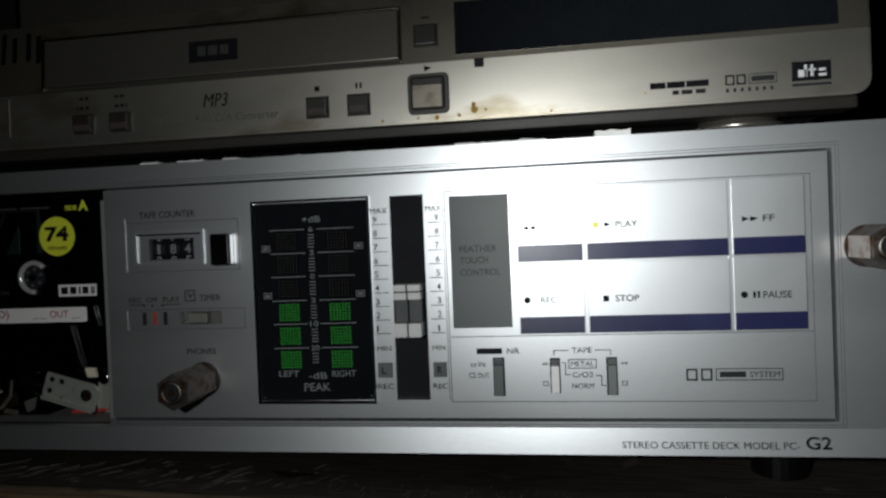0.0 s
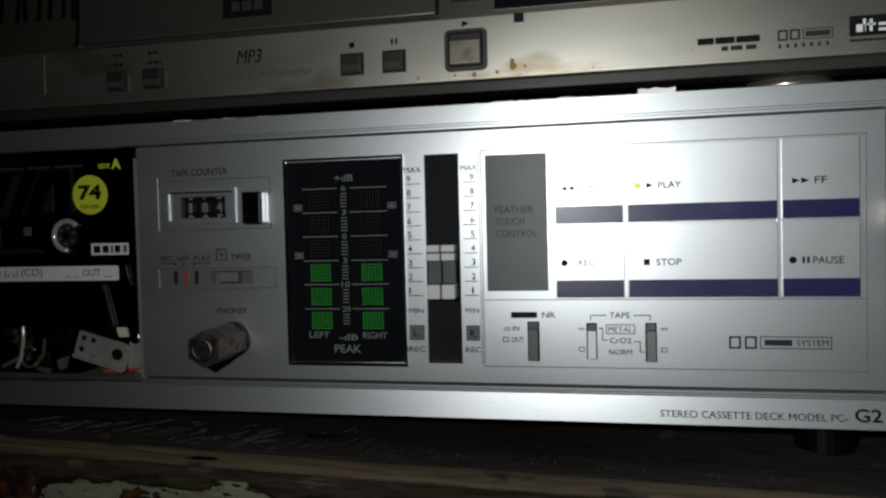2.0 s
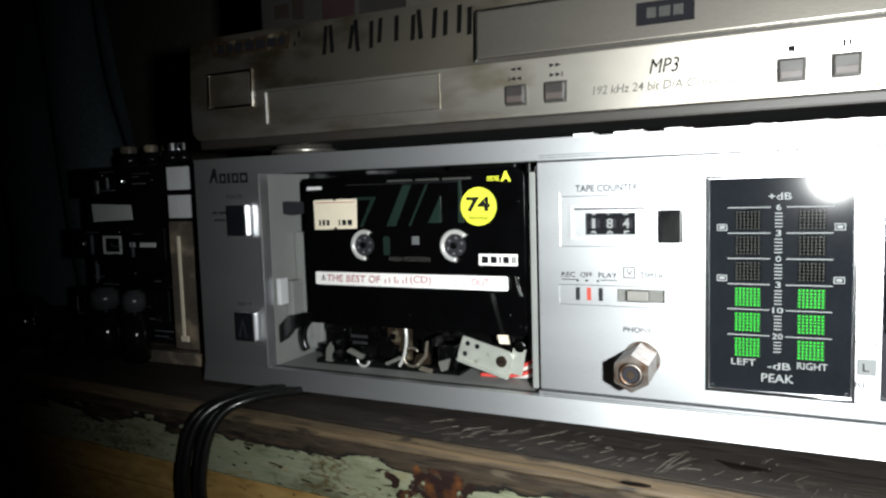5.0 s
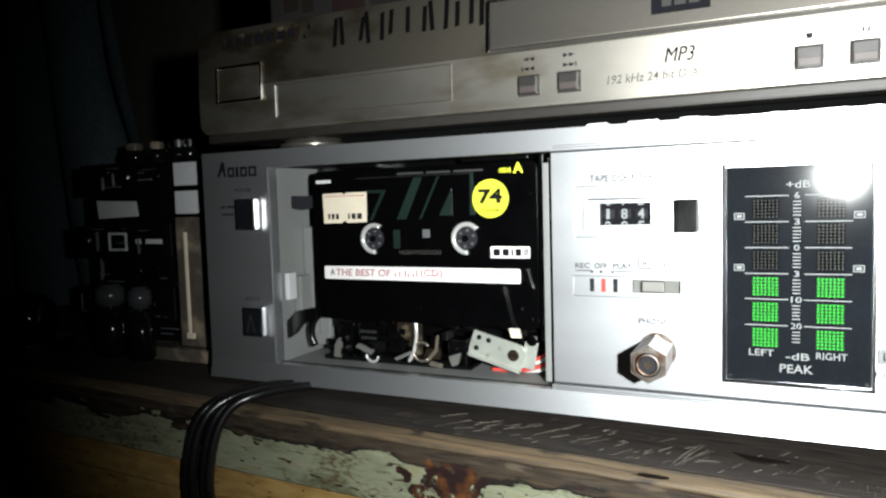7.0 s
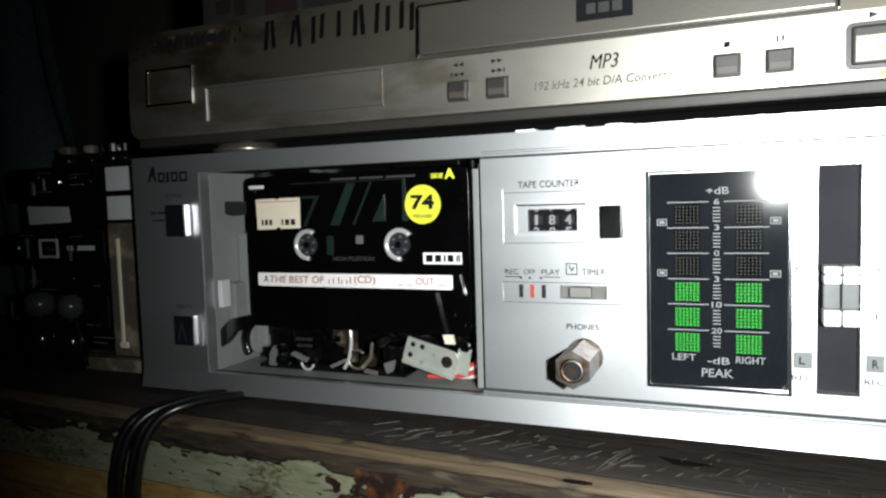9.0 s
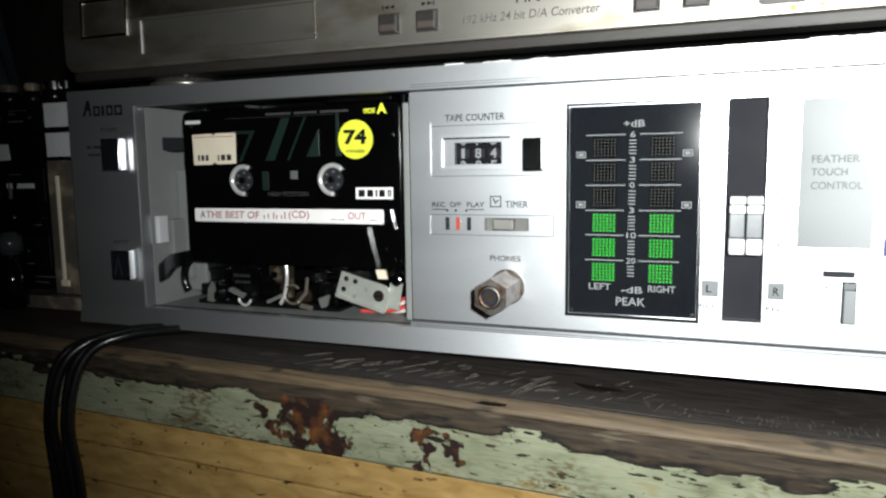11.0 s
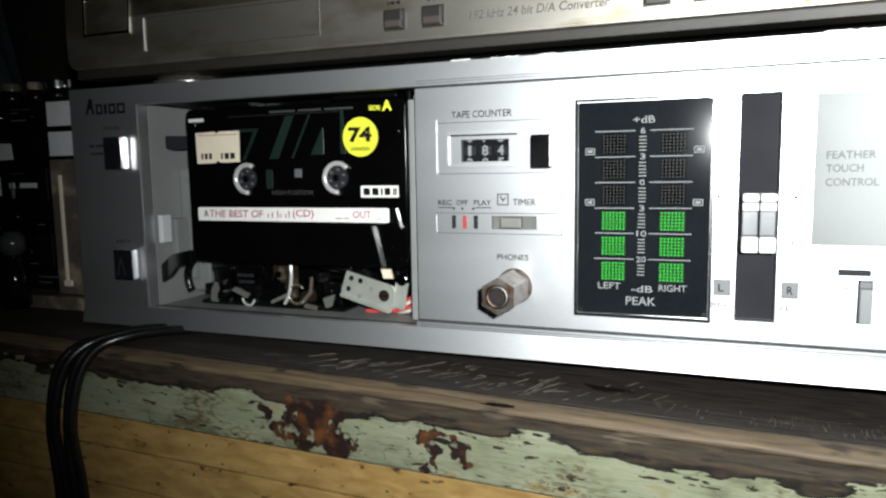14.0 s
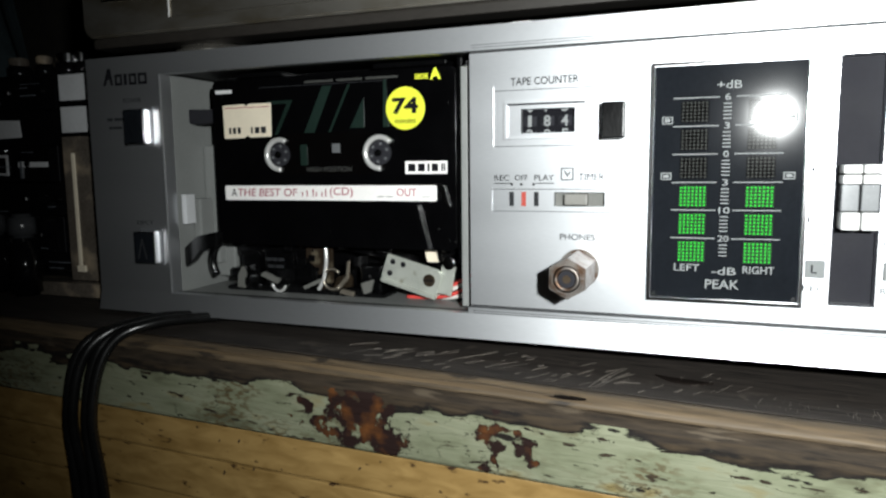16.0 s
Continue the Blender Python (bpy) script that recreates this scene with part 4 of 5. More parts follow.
# record level sliders and their scales
part("slider_slot", box(SLIDE[0], SLIDE[1], 2.6, 3.4, SLIDE[2], SLIDE[3]), SLOT, deck, "black slider slot")
part("slider_rim", ring(SLIDE[0] - 0.5, SLIDE[1] + 0.5, SLIDE[2] - 0.5, SLIDE[3] + 0.5, -0.12, 0, 0.5), SLOT, deck)
for a, b in ((49.2, 53.6), (54.0, 58.4)):
    knob = part("slider_knob", box(a, b, -3.5, 2.4, 46.6, 54.0, 0.3), CAP_GREY, deck, "smoked grey slider knob")
    part("knob_cap", box(a, b, -5.5, 1.5, 54.1, 56.5, 0.4), CAP, knob, "white cap")
    part("knob_cap", box(a, b, -6.0, 1.5, 56.9, 59.2, 0.4), CAP, knob)
    part("knob_cap", box(a, b, -6.0, 1.5, 41.7, 46.4, 0.5), CAP, knob)
for side, a, b in (("L", 41.0, 46.6), ("R", 60.1, 65.2)):
    lettering("MAX", a, b + 0.4, 83.2, 85.0, Y, GREY_INK, deck)
    lettering("MIN", a + 0.6, b, 36.6, 38.2, Y, GREY_INK, deck)
    lettering("REC", a + 0.4, b + 0.4, 23.6, 25.4, Y, GREY_INK, deck)
    for k in range(9):
        z = 42.4 + 4.63 * k
        part("scale_line", box(a + 0.6, b, Y, 0, z - 0.13, z + 0.13), INK, deck)
        left = a + 0.8 if side == "L" else b - 2.2
        lettering(str(k + 1), left, left + (0.6 if k == 0 else 1.4), z + 0.6, z + 2.7, Y, GREY_INK, deck)
    key = part("rec_key", box(a + 0.8, b + 0.2, -1.0, 0.2, 27.6, 32.6, 0.25), SHADE, deck, "grey square record lamp")
    lettering(side, a + 2.2, a + 3.8, 28.9, 31.3, -1.05, INK, key)
part("engraved_line", box(65.9, 66.15, Y, 0, 19.8, 89.0), PALE_LINE, deck)

# touch keys
part("engraved_line", ring(66.6, 180.6, 19.0, 89.6, Y, 0, 0.3), PALE_LINE, deck)
part("engraved_line", box(67.2, 180.2, Y, 0, 40.7, 41.0), PALE_LINE, deck)
touch = part("touch_plate", box(68.2, 87.8, -0.5, 0.1, 43.8, 87.8, 0.15), SHADE, deck, "grey plate with faint lettering")
FAINT = mat("faint_ink", (0.075, 0.08, 0.08), 0.9, 0, 0.1)
lettering("FEATHER", 71.2, 83.6, 69.0, 71.2, -0.56, FAINT, touch)
lettering("TOUCH", 71.2, 80.6, 65.2, 67.4, -0.56, FAINT, touch)
lettering("CONTROL", 71.2, 84.6, 61.2, 63.4, -0.56, FAINT, touch)
yk = -1.06


def tri(x, z, s, way, y, parent, material=INK):
    part("symbol", poly([(x - s * way, z + s * 0.75), (x + s * way, z), (x - s * way, z - s * 0.75)], y, y + 0.06), material, parent)


for x0, x1 in ((90.3, 111.4), (112.5, 156.0), (157.0, 178.4)):
    for z0, z1 in ((65.0, 88.8), (41.6, 64.3)):
        key = part("touch_key", box(x0, x1, -1.0, 0.1, z0, z1, 0.12), ALU_KEY, deck, "wide silver touch key")
        part("key_stripe", box(x0 + 0.2, x1 - 0.3, -1.5, -0.9, z0 + 0.2, z0 + 5.5, 0.15), NAVY, key, "navy blue stripe")
        if x0 < 100 and z0 > 60:
            tri(93.0, 76.2, 1.1, -1, yk, key), tri(95.3, 76.2, 1.1, -1, yk, key)
            lettering("REW", 97.6, 103.0, 75.3, 77.2, yk, GREY_INK, key)
        elif x0 < 100:
            part("symbol", disc(93.0, yk, 52.6, 1.05, 0.06, 20), INK, key)
            lettering("REC", 97.4, 102.4, 51.6, 53.6, yk, GREY_INK, key)
        elif x0 < 150 and z0 > 60:
            part("play_lamp", disc(115.6, -1.3, 76.3, 1.0, 0.5, 20, bevel=0.15), YELLOW_LAMP, key, "small yellow-green lamp")
            tri(119.4, 76.3, 1.1, 1, yk, key)
            lettering("PLAY", 121.8, 128.6, 75.3, 77.3, yk, GREY_INK, key)
        elif x0 < 150:
            part("symbol", box(117.2, 119.0, yk, -1.0, 51.6, 53.5), INK, key)
            lettering("STOP", 121.0, 128.4, 51.5, 53.6, yk, GREY_INK, key)
        elif z0 > 60:
            tri(161.2, 76.2, 1.15, 1, yk, key), tri(163.7, 76.2, 1.15, 1, yk, key)
            lettering("FF", 166.2, 169.6, 75.2, 77.3, yk, GREY_INK, key)
        else:
            part("symbol", disc(160.1, yk, 52.6, 1.05, 0.06, 20), INK, key)
            part("symbol", box(162.7, 163.4, yk, -1.0, 51.6, 53.6), INK, key)
            part("symbol", box(164.0, 164.7, yk, -1.0, 51.6, 53.6), INK, key)
            lettering("PAUSE", 165.6, 174.0, 51.4, 53.6, yk, GREY_INK, key)

for a, c in ((111.5, 112.4), (156.1, 156.9)):
    part("key_joint", box(a, c, -0.85, 0, 41.6, 88.8), ALU_KEY, deck, "bright strip between the keys")

# noise reduction and tape selectors
bars([(75.6, 84.0)], 35.0, 36.9, Y, GREY_INK, deck)
lettering("NR", 85.6, 89.8, 35.0, 36.9, Y, GREY_INK, deck)
lettering("IN", 76.0, 78.2, 30.8, 32.4, Y, GREY_INK, deck)
lettering("OUT", 75.6, 79.6, 27.1, 28.8, Y, GREY_INK, deck)
part("mark_box", ring(73.4, 75.2, 30.9, 31.9, Y, 0, 0.25), GREY_INK, deck)
part("mark_box", ring(72.8, 74.8, 27.2, 28.8, Y, 0, 0.25), GREY_INK, deck)
for x0, x1, z0, z1, m in ((81.2, 84.3, 21.5, 33.5, SHADE), (99.8, 102.4, 22.4, 33.1, CAP), (117.8, 120.5, 21.7, 33.2, SHADE)):
    part("switch_frame", ring(x0 - 0.35, x1 + 0.35, z0 - 0.35, z1 + 0.35, -0.4, 0, 0.4), INK, deck)
    sw = part("push_switch", box(x0, x1, -2.4, 0, z0, z1 - 2.0, 0.3), m, deck, "narrow push switch")
    part("switch_top", box(x0, x1, -1.0, 0, z1 - 1.9, z1, 0.15), CAP_GREY, sw)
lettering("TAPE", 106.6, 113.0, 35.0, 36.8, Y, GREY_INK, deck)
for a, b, c, d in ((100.7, 105.6, 35.7, 36.0), (114.0, 119.1, 35.7, 36.0), (100.7, 101.0, 34.2, 35.7), (118.8, 119.1, 34.2, 35.7), (103.2, 104.6, 31.6, 31.9),
                   (104.3, 104.6, 27.8, 31.6), (104.6, 106.0, 27.8, 28.1), (114.0, 116.0, 27.4, 27.7), (115.7, 116.0, 24.2, 27.4), (116.0, 117.2, 24.2, 24.5)):
    part("legend_line", box(a, b, Y, 0, c, d), GREY_INK, deck)
part("legend_box", ring(105.4, 114.4, 29.9, 33.0, Y, 0, 0.28), GREY_INK, deck)
lettering("METAL", 106.2, 113.6, 30.6, 32.3, Y, GREY_INK, deck)
lettering("CrO2", 106.6, 113.2, 27.0, 28.8, Y, GREY_INK, deck)
lettering("NORM", 106.4, 113.4, 23.4, 25.1, Y, GREY_INK, deck)
for x in (97.0, 122.2):
    part("mark_box", ring(x, x + 1.9, 31.2, 31.9, Y, 0, 0.22), GREY_INK, deck)
    part("mark_box", ring(x, x + 1.8, 24.3, 25.8, Y, 0, 0.25), GREY_INK, deck)
for x in (142.1, 146.6):
    part("logo_shape", ring(x, x + 3.4, 25.7, 29.5, Y, 0, 0.55), INK, deck)
part("logo_frame", ring(151.0, 171.0, 25.7, 29.5, Y, 0, 0.28), GREY_INK, deck)
bars([(152.2, 160.0)], 26.7, 28.5, Y, GREY_INK, deck)
lettering("SYSTEM", 161.2, 170.0, 26.7, 28.5, Y, GREY_INK, deck)
yb = -0.87
lettering("STEREO CASSETTE DECK MODEL PC-", 121.4, 174.6, 4.6, 6.7, yb, GREY_INK, deck)
lettering("G2", 176.4, 183.8, 4.6, 8.4, yb, INK, deck, 0.01)

# the lower rim of the bezel leans out towards its foot, with its lettering
for piece in deck.children:
    if piece.type == "MESH" and (piece.name == "bezel" or max(v.co.z for v in piece.data.vertices) < 0.0098 and max(v.co.y for v in piece.data.vertices) < 0):
        for v in piece.data.vertices:
            v.co.y -= max(0.0, 0.0108 - v.co.z) * math.tan(radians(11))

# ---- the cassette in the deck ----
tape = thing("cassette_tape", -117, 16, 30, "black audio cassette with lime 74 sticker and white handwritten label", "cassette tape")
shell = part("shell", rounded(-168.3, -66.2, 30.2, 94.4, 2.6, 10.2, 21.8, 0.35), TAPE_BLACK, tape)
part("thick_edge", poly([(-158, 30.4), (-154, 46.5), (-80, 46.5), (-76, 30.4)], 8.6, 10.3, 0.4), TAPE_BLACK, tape, "raised trapezoid of the shell")
part("window_panel", rounded(-140, -92, 57.6, 73.2, 7, 9.95, 10.3, 0.1), TAPE_GLASS, tape, "dark clear window")
for x in (-137.6, -95.4):
    part("hub", torus(x, 9.4, 65.2, 5.6, 1.05, 60 if x < -100 else 40, 275, 24, 8), HUB, tape, "bright curved hub rim", True)
    hub = part("hub_core", disc(x, 9.6, 65.2, 4.4, 0.6, 24), SLOT, tape)
    for k in range(6):
        a = radians(60 * k + 20)
        part("hub_tooth", disc(x + 3.2 * math.cos(a), 9.0, 65.2 + 3.2 * math.sin(a), 0.55, 0.8, 8), CAP_GREY, hub)
    part("spindle", disc(x - 0.4, 8.4, 65.2, 1.3, 1.4, 16, bevel=0.3), BLACK_PLASTIC, hub)
part("roller_mark", rounded(-128.6, -125.6, 61.0, 68.8, 0.6, 9.8, 10.0), GREEN_TRACE, tape)
part("window_glint", box(-115.0, -111.6, 9.75, 9.95, 65.5, 68.9, 0.1), CAP_GREY, tape)
for pts in ([(-143, 85.5), (-131.5, 85.5), (-138.5, 72.8), (-140, 72.8), (-134, 84.3), (-143, 84.3)],
            [(-118.5, 90), (-114.6, 90), (-122.6, 72.8), (-127.0, 72.8)],
            [(-108, 90), (-107, 90), (-115.6, 72.8), (-116.6, 72.8)],
            [(-101.6, 85), (-101.6, 74.4), (-107.4, 74.4)],
            [(-93.6, 91), (-92.6, 91), (-91.6, 74.4), (-94.0, 74.4)]):
    part("green_figure", poly(pts, 10.02, 10.2), GREEN_TRACE, tape)
part("thin_line", box(-146, -92, 10.05, 10.2, 90.6, 90.8), GREY_INK, tape)
lettering("HIGH POSITION", -126, -107, 58.6, 60.4, 9.9, UNLIT, tape)
bars([(-166.6, -158.8)], 89.2, 90.6, 10.1, WHITE_INK, tape)
bars([(-126, -114), (-112.6, -102), (-100.6, -88)], 91.4, 92.2, 10.1, UNLIT, tape)
lettering("SIDE", -81.4, -76.4, 90.4, 92.2, 10.1, LIME, tape, 0.02)
lettering("A", -75.8, -71.6, 90.0, 94.0, 10.1, LIME, tape, 0.03)
dot = part("round_sticker", disc(-85.2, 9.9, 80.6, 7.5, 0.3, 48), LIME, tape, "round lime yellow sticker")
lettering("74", -90.2, -80.2, 78.6, 84.4, 9.84, INK, dot, 0.03)
lettering("minutes", -89.2, -81.2, 75.4, 77.2, 9.84, INK, dot)
price = part("price_sticker", poly([(-163.2, 84.6), (-153.4, 84.9), (-152.2, 84.0), (-151.0, 84.9), (-141.0, 84.9), (-141.3, 72.2), (-150.8, 72.0), (-152.2, 73.0), (-153.6, 71.9), (-162.9, 71.8)], 9.85, 10.15), CREAM, tape, "cream torn price sticker")
part("print_line", box(-162.4, -142, 9.78, 9.86, 83.4, 83.7), RED_INK, price)
bars([(-160.6, -159.6), (-158.8, -157.4), (-156.6, -155.2), (-150.4, -149.6), (-148.6, -146.6), (-145.8, -143.6)], 73.6, 76.0, 9.78, GREY_INK, price)
badge = part("type_badge", box(-85.6, -69.6, 9.9, 10.2, 57.5, 62.0, 0.1), PAPER, tape, "white badge with dark bars")
for a, b in ((-84.4, -81.6), (-80.6, -78.0), (-77.0, -76.2), (-75.4, -73.0), (-71.8, -71.2), (-70.9, -70.3)):
    part("badge_bar", box(a, b, 9.84, 9.9, 58.4, 61.1), INK, badge)
strip = part("paper_label", rounded(-162.6, -73.0, 47.9, 53.5, 0.8, 8.3, 8.6), PAPER, tape, "white paper label with red handwriting")
lettering("A", -159.6, -157.2, 49.4, 52.4, 8.24, INK, strip)
lettering("THE BEST OF", -156.6, -129.6, 49.4, 52.4, 8.24, RED_INK, strip, 0, 0.1)
for x in (-127.6, -125.6, -123.0, -121.6, -119.2, -117.6):
    part("pen_stroke", box(x, x + 0.5, 8.24, 8.3, 49.4, 52.2 - 0.6 * (int(x * 10) % 3)), RED_INK, strip)
lettering("(CD)", -115.6, -106.0, 49.0, 52.8, 8.24, RED_INK, strip)
lettering("OUT", -88.4, -80.6, 49.6, 52.4, 8.24, RED_INK, strip)
for a, b in ((-96, -93.4), (-92.6, -90), (-79, -75.6)):
    part("rule_line", box(a, b, 8.24, 8.3, 49.3, 49.55), GREY_INK, strip)
part("foil_edge", poly([(-72.6, 53.8), (-70.4, 53.4), (-69.4, 49), (-68.4, 46), (-69.6, 46.4), (-71.4, 49)], 9.0, 9.6), CHROME, tape, "crumpled clear film")
for x, z in ((-164.5, 33.5), (-70, 33.5), (-164.5, 88.0), (-70, 82), (-117, 36)):
    part("shell_screw", disc(x, 8.2 if z == 36 else 9.9, z, 1.1, 0.5, 14), TAPE_BLACK, tape)

# ---- the disc player on top of the deck ----
player = thing("disc_player", -12, 120, 106, "tarnished silver disc player with stains and marker writing", "disc player")
PY = 3.3
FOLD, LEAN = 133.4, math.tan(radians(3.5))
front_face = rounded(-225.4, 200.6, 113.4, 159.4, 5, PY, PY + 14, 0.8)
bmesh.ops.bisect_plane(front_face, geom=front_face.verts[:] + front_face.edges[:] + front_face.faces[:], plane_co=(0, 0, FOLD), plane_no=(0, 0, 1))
front = part("front", front_face, PLAYER, player, "stained champagne silver front, tarnished and shaded darker above the fold")
# upper facet: tarnish, plus the shade of its backward lean put into the colour
front.data.materials.append(PLAYER_UPPER_SHADED)
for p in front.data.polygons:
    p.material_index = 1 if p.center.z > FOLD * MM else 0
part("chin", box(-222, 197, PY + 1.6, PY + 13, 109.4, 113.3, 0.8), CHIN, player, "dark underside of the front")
part("case", box(-220, 195, PY + 14.2, 262, 110.4, 158.5, 1.2), STEEL, player)
for x in (-177, 166):
    for y in (24, 220):
        part("foot", disc(x, y, 104.1, 15, 5.9, 40, 15, axis="z", bevel=2.2), FOOT, player, "round silver foot", True)
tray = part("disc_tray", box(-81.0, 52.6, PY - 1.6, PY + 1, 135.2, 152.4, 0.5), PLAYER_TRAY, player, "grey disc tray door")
part("tray_gap", ring(-82.2, 53.8, 133.8, 153.6, PY - 0.12, PY + 0.2, 1.3), PLAYER_DARK, player)
part("tray_edge", box(-81.5, 52.8, PY - 1.9, PY, 152.5, 153.2, 0.2), CHROME, player)
part("tray_edge", box(-82.4, -81.6, PY - 1.4, PY, 134.4, 152.8, 0.2), CHROME, player)
part("tray_edge", box(53.0, 53.6, PY - 1.4, PY, 134.4, 153.0, 0.2), CHROME, player)
part("tray_badge", box(-23.4, -5.0, PY - 1.72, PY - 1.58, 139.8, 147.4), INK, tray, "plain dark disc logo")
bars([(-20, -17), (-16, -12.5), (-11.5, -8.4)], 142.0, 145.4, PY - 1.8, UNLIT, tray)
part("display_window", box(72.0, 191.2, PY - 0.5, PY + 0.2, 135.2, 153.2), GLASS_BLACK, player, "long black display window")


def player_key(x0, x1, z0, z1, out=2.0, b=0.6):
    part("key_gap", ring(x0 - 0.5, x1 + 0.5, z0 - 0.5, z1 + 0.5, PY - 0.1, PY + 0.2, 0.6), PLAYER_DARK, player)
    return part("player_key", box(x0, x1, PY - out, PY + 0.5, z0, z1, b), PLAYER_KEY, player, "grey push key")


for a, b in ((-70.1, -62.9), (-55.4, -48.0), (19.4, 26.8), (34.2, 41.5)):
    k = player_key(a, b, 117.7, 124.3)
    part("key_highlight", box(a + 0.6, b - 0.6, PY - 2.3, PY - 1.9, 118.4, 120.6, 0.15), KEY_SHINE, k)
big = part("play_key_rim", rounded(55.2, 69.4, 116.0, 129.8, 1.8, PY - 0.8, PY + 0.3, 0.3), PLAYER_DARK, player, "dark rim of the play key")
part("play_key", box(56.6, 68.0, PY - 3.0, PY, 117.4, 128.4, 0.9), PLAYER_KEY, big, "large square play key")
part("play_key_shine", box(57.2, 67.4, PY - 3.3, PY - 2.8, 118.0, 125.6, 0.3), PLAY_FACE, big, "worn beige metal face")
player_key(58.2, 65.8, 139.2, 146.2)
part("eject_mark", box(60.6, 63.2, PY - 0.06, PY, 148.6, 149.4), GREY_INK, player)
part("power_rim", ring(-213.8, -188.0, 126.8, 143.0, PY - 0.9, PY + 0.2, 1.0), CHROME, player, "bright rim of the power key")
part("power_key", box(-212.6, -189.2, PY - 0.6, PY + 0.3, 128.0, 141.8, 0.4), PLAYER, player)
part("flap_line", ring(-180.6, -97.2, 118.4, 132.2, PY - 0.35, PY + 0.1, 0.45), PLAYER_TRAY, player, "outline of a closed flap")
part("flap_line", box(-180.9, -180.3, PY - 0.5, PY, 118.6, 132.0), CAP, player)
yp = PY - 0.07
for x, w in ((62.4, 1), ):
    tri(x, 131.6, 1.3, w, yp, player)
part("symbol", box(22.2, 24.0, yp, PY, 126.6, 128.4), INK, player)
part("symbol", box(36.9, 37.6, yp, PY, 126.6, 128.6), INK, player)
part("symbol", box(38.4, 39.1, yp, PY, 126.6, 128.6), INK, player)
for x, w in ((-66.5, -1), (-51.7, 1)):
    for z in (127.0, 130.4):
        tri(x - 1.1, z, 1.0, w, yp, player), tri(x + 1.1, z, 1.0, w, yp, player)
    part("symbol", box(x + w * 2.5 - 0.2, x + w * 2.5 + 0.2, yp, PY, 126.2, 127.8), INK, player)
lettering("MP3", -19.4, -9.8, 124.0, 128.8, yp, INK, player, 0.0, 0.25)
lettering("192 kHz 24 bit D/A Converter", -38.4, 8.8, 118.6, 121.6, yp, WORN_INK, player, 0.0, 0.15)
part("logo_square", box(78.2, 81.4, yp, PY, 130.6, 133.6), GREY_INK, player)
bars([(134.6, 139.4), (139.8, 145.4), (145.8, 152.6)], 119.0, 121.0, yp, INK, player)
bars([(141.5, 143.5), (144.2, 147.6), (148.6, 151.6)], 116.8, 118.2, yp, GREY_INK, player)
for x in (157.6, 161.0):
    part("logo_shape", ring(x, x + 2.8, 118.6, 121.8, yp, PY, 0.5), INK, player)
part("logo_frame", ring(164.6, 173.0, 118.6, 121.8, yp, PY, 0.25), GREY_INK, player)
bars([(165.4, 172.2)], 119.4, 121.0, yp, GREY_INK, player)
bars([(157.8 + 2.2 * k, 158.6 + 2.2 * k) for k in range(7)], 116.4, 117.6, yp, GREY_INK, player)
block = part("logo_block", box(177.4, 188.8, yp, PY, 118.4, 124.4), INK, player, "dark block with pale shapes")
for a, b, c, d in ((179.2, 181.6, 119.6, 121.8), (181.0, 181.8, 119.6, 123.4), (182.8, 183.6, 119.6, 123.2), (182.2, 184.4, 121.4, 122.0), (185.2, 187.4, 119.6, 120.4), (185.2, 187.2, 121.2, 122.0)):
    part("pale_shape", box(a, b, yp - 0.05, yp, c, d), WHITE_INK, block)
bars([(177.4, 188.8)], 116.8, 117.6, yp, GREY_INK, player)
for x, z, r in ((77.6, 116.6, 1.3), (77.4, 118.4, 0.8), (81.4, 116.4, 0.45), (72.5, 115.2, 0.6), (64.8, 114.8, 0.9), (58.4, 115.0, 0.5), (133.2, 118.0, 0.35), (103.0, 114.6, 0.4), (46.0, 114.8, 0.5)):
    bm = disc(x, PY - 0.05, z, r, 0.08, 14)
    for v in bm.verts:
        v.co.x += 0.4 * r * noise.noise(v.co * 0.9)
        v.co.z += 0.5 * r * noise.noise(v.co * 0.7 + Vector((9, 0, 0)))
    part("rust_stain", bm, STAIN, player, "small rusty stain" if r > 1 else "")
brand = part("front_badge", poly([(-211, 150.6), (-210, 156.6), (-190, 156.4), (-170, 157.2), (-167, 155), (-168.4, 149.6), (-190, 150.4), (-205, 149.8)], PY - 0.15, PY, 0.05), TARNISH, player, "brown tarnished badge")
bars([(-208, -204), (-202.6, -199.4), (-198, -193.6), (-192, -187), (-185.6, -181), (-179.6, -175), (-173.6, -170)], 151.4, 155.2, PY - 0.25, INK, brand)
part("pry_mark", box(-163.4, -162.4, yp, PY, 153.8, 156.2), MARKER, player)
part("pry_mark", box(-165.6, -164.8, yp, PY, 150.0, 152.0), MARKER, player)
# marker writing on the front, as plain strokes
random.seed(3)
for x, lean in ((-151.0, 0.8), (-147, -1.0), (-138.5, 1.4), (-134.6, -1.2), (-128.4, 0.2), (-124.6, 0.6), (-116.8, 0.1), (-109.6, 0.4), (-106.0, -1.0), (-100.4, 0.6), (-95.6, 0.2), (-89.8, 0.2), (-85.6, 0.1)):
    z0, z1 = 145.0 + random.uniform(-0.8, 1.6), 156.6 + random.uniform(-1.2, 1.2)
    part("marker_stroke", poly([(x, z0), (x + 1.9, z0 + 0.3), (x + 2.0 + lean, z1), (x + 0.1 + lean, z1 - 0.3)], yp, PY), MARKER, player, "black marker stroke" if x == -151.0 else "")

# above the fold the front leans back, with all that is set in it
for piece in player.children_recursive:
    if piece.type == "MESH" and piece.name.split(".")[0] not in ("case", "foot", "chin"):
        for v in piece.data.vertices:
            v.co.y += max(0.0, v.co.z - FOLD * MM) * LEAN

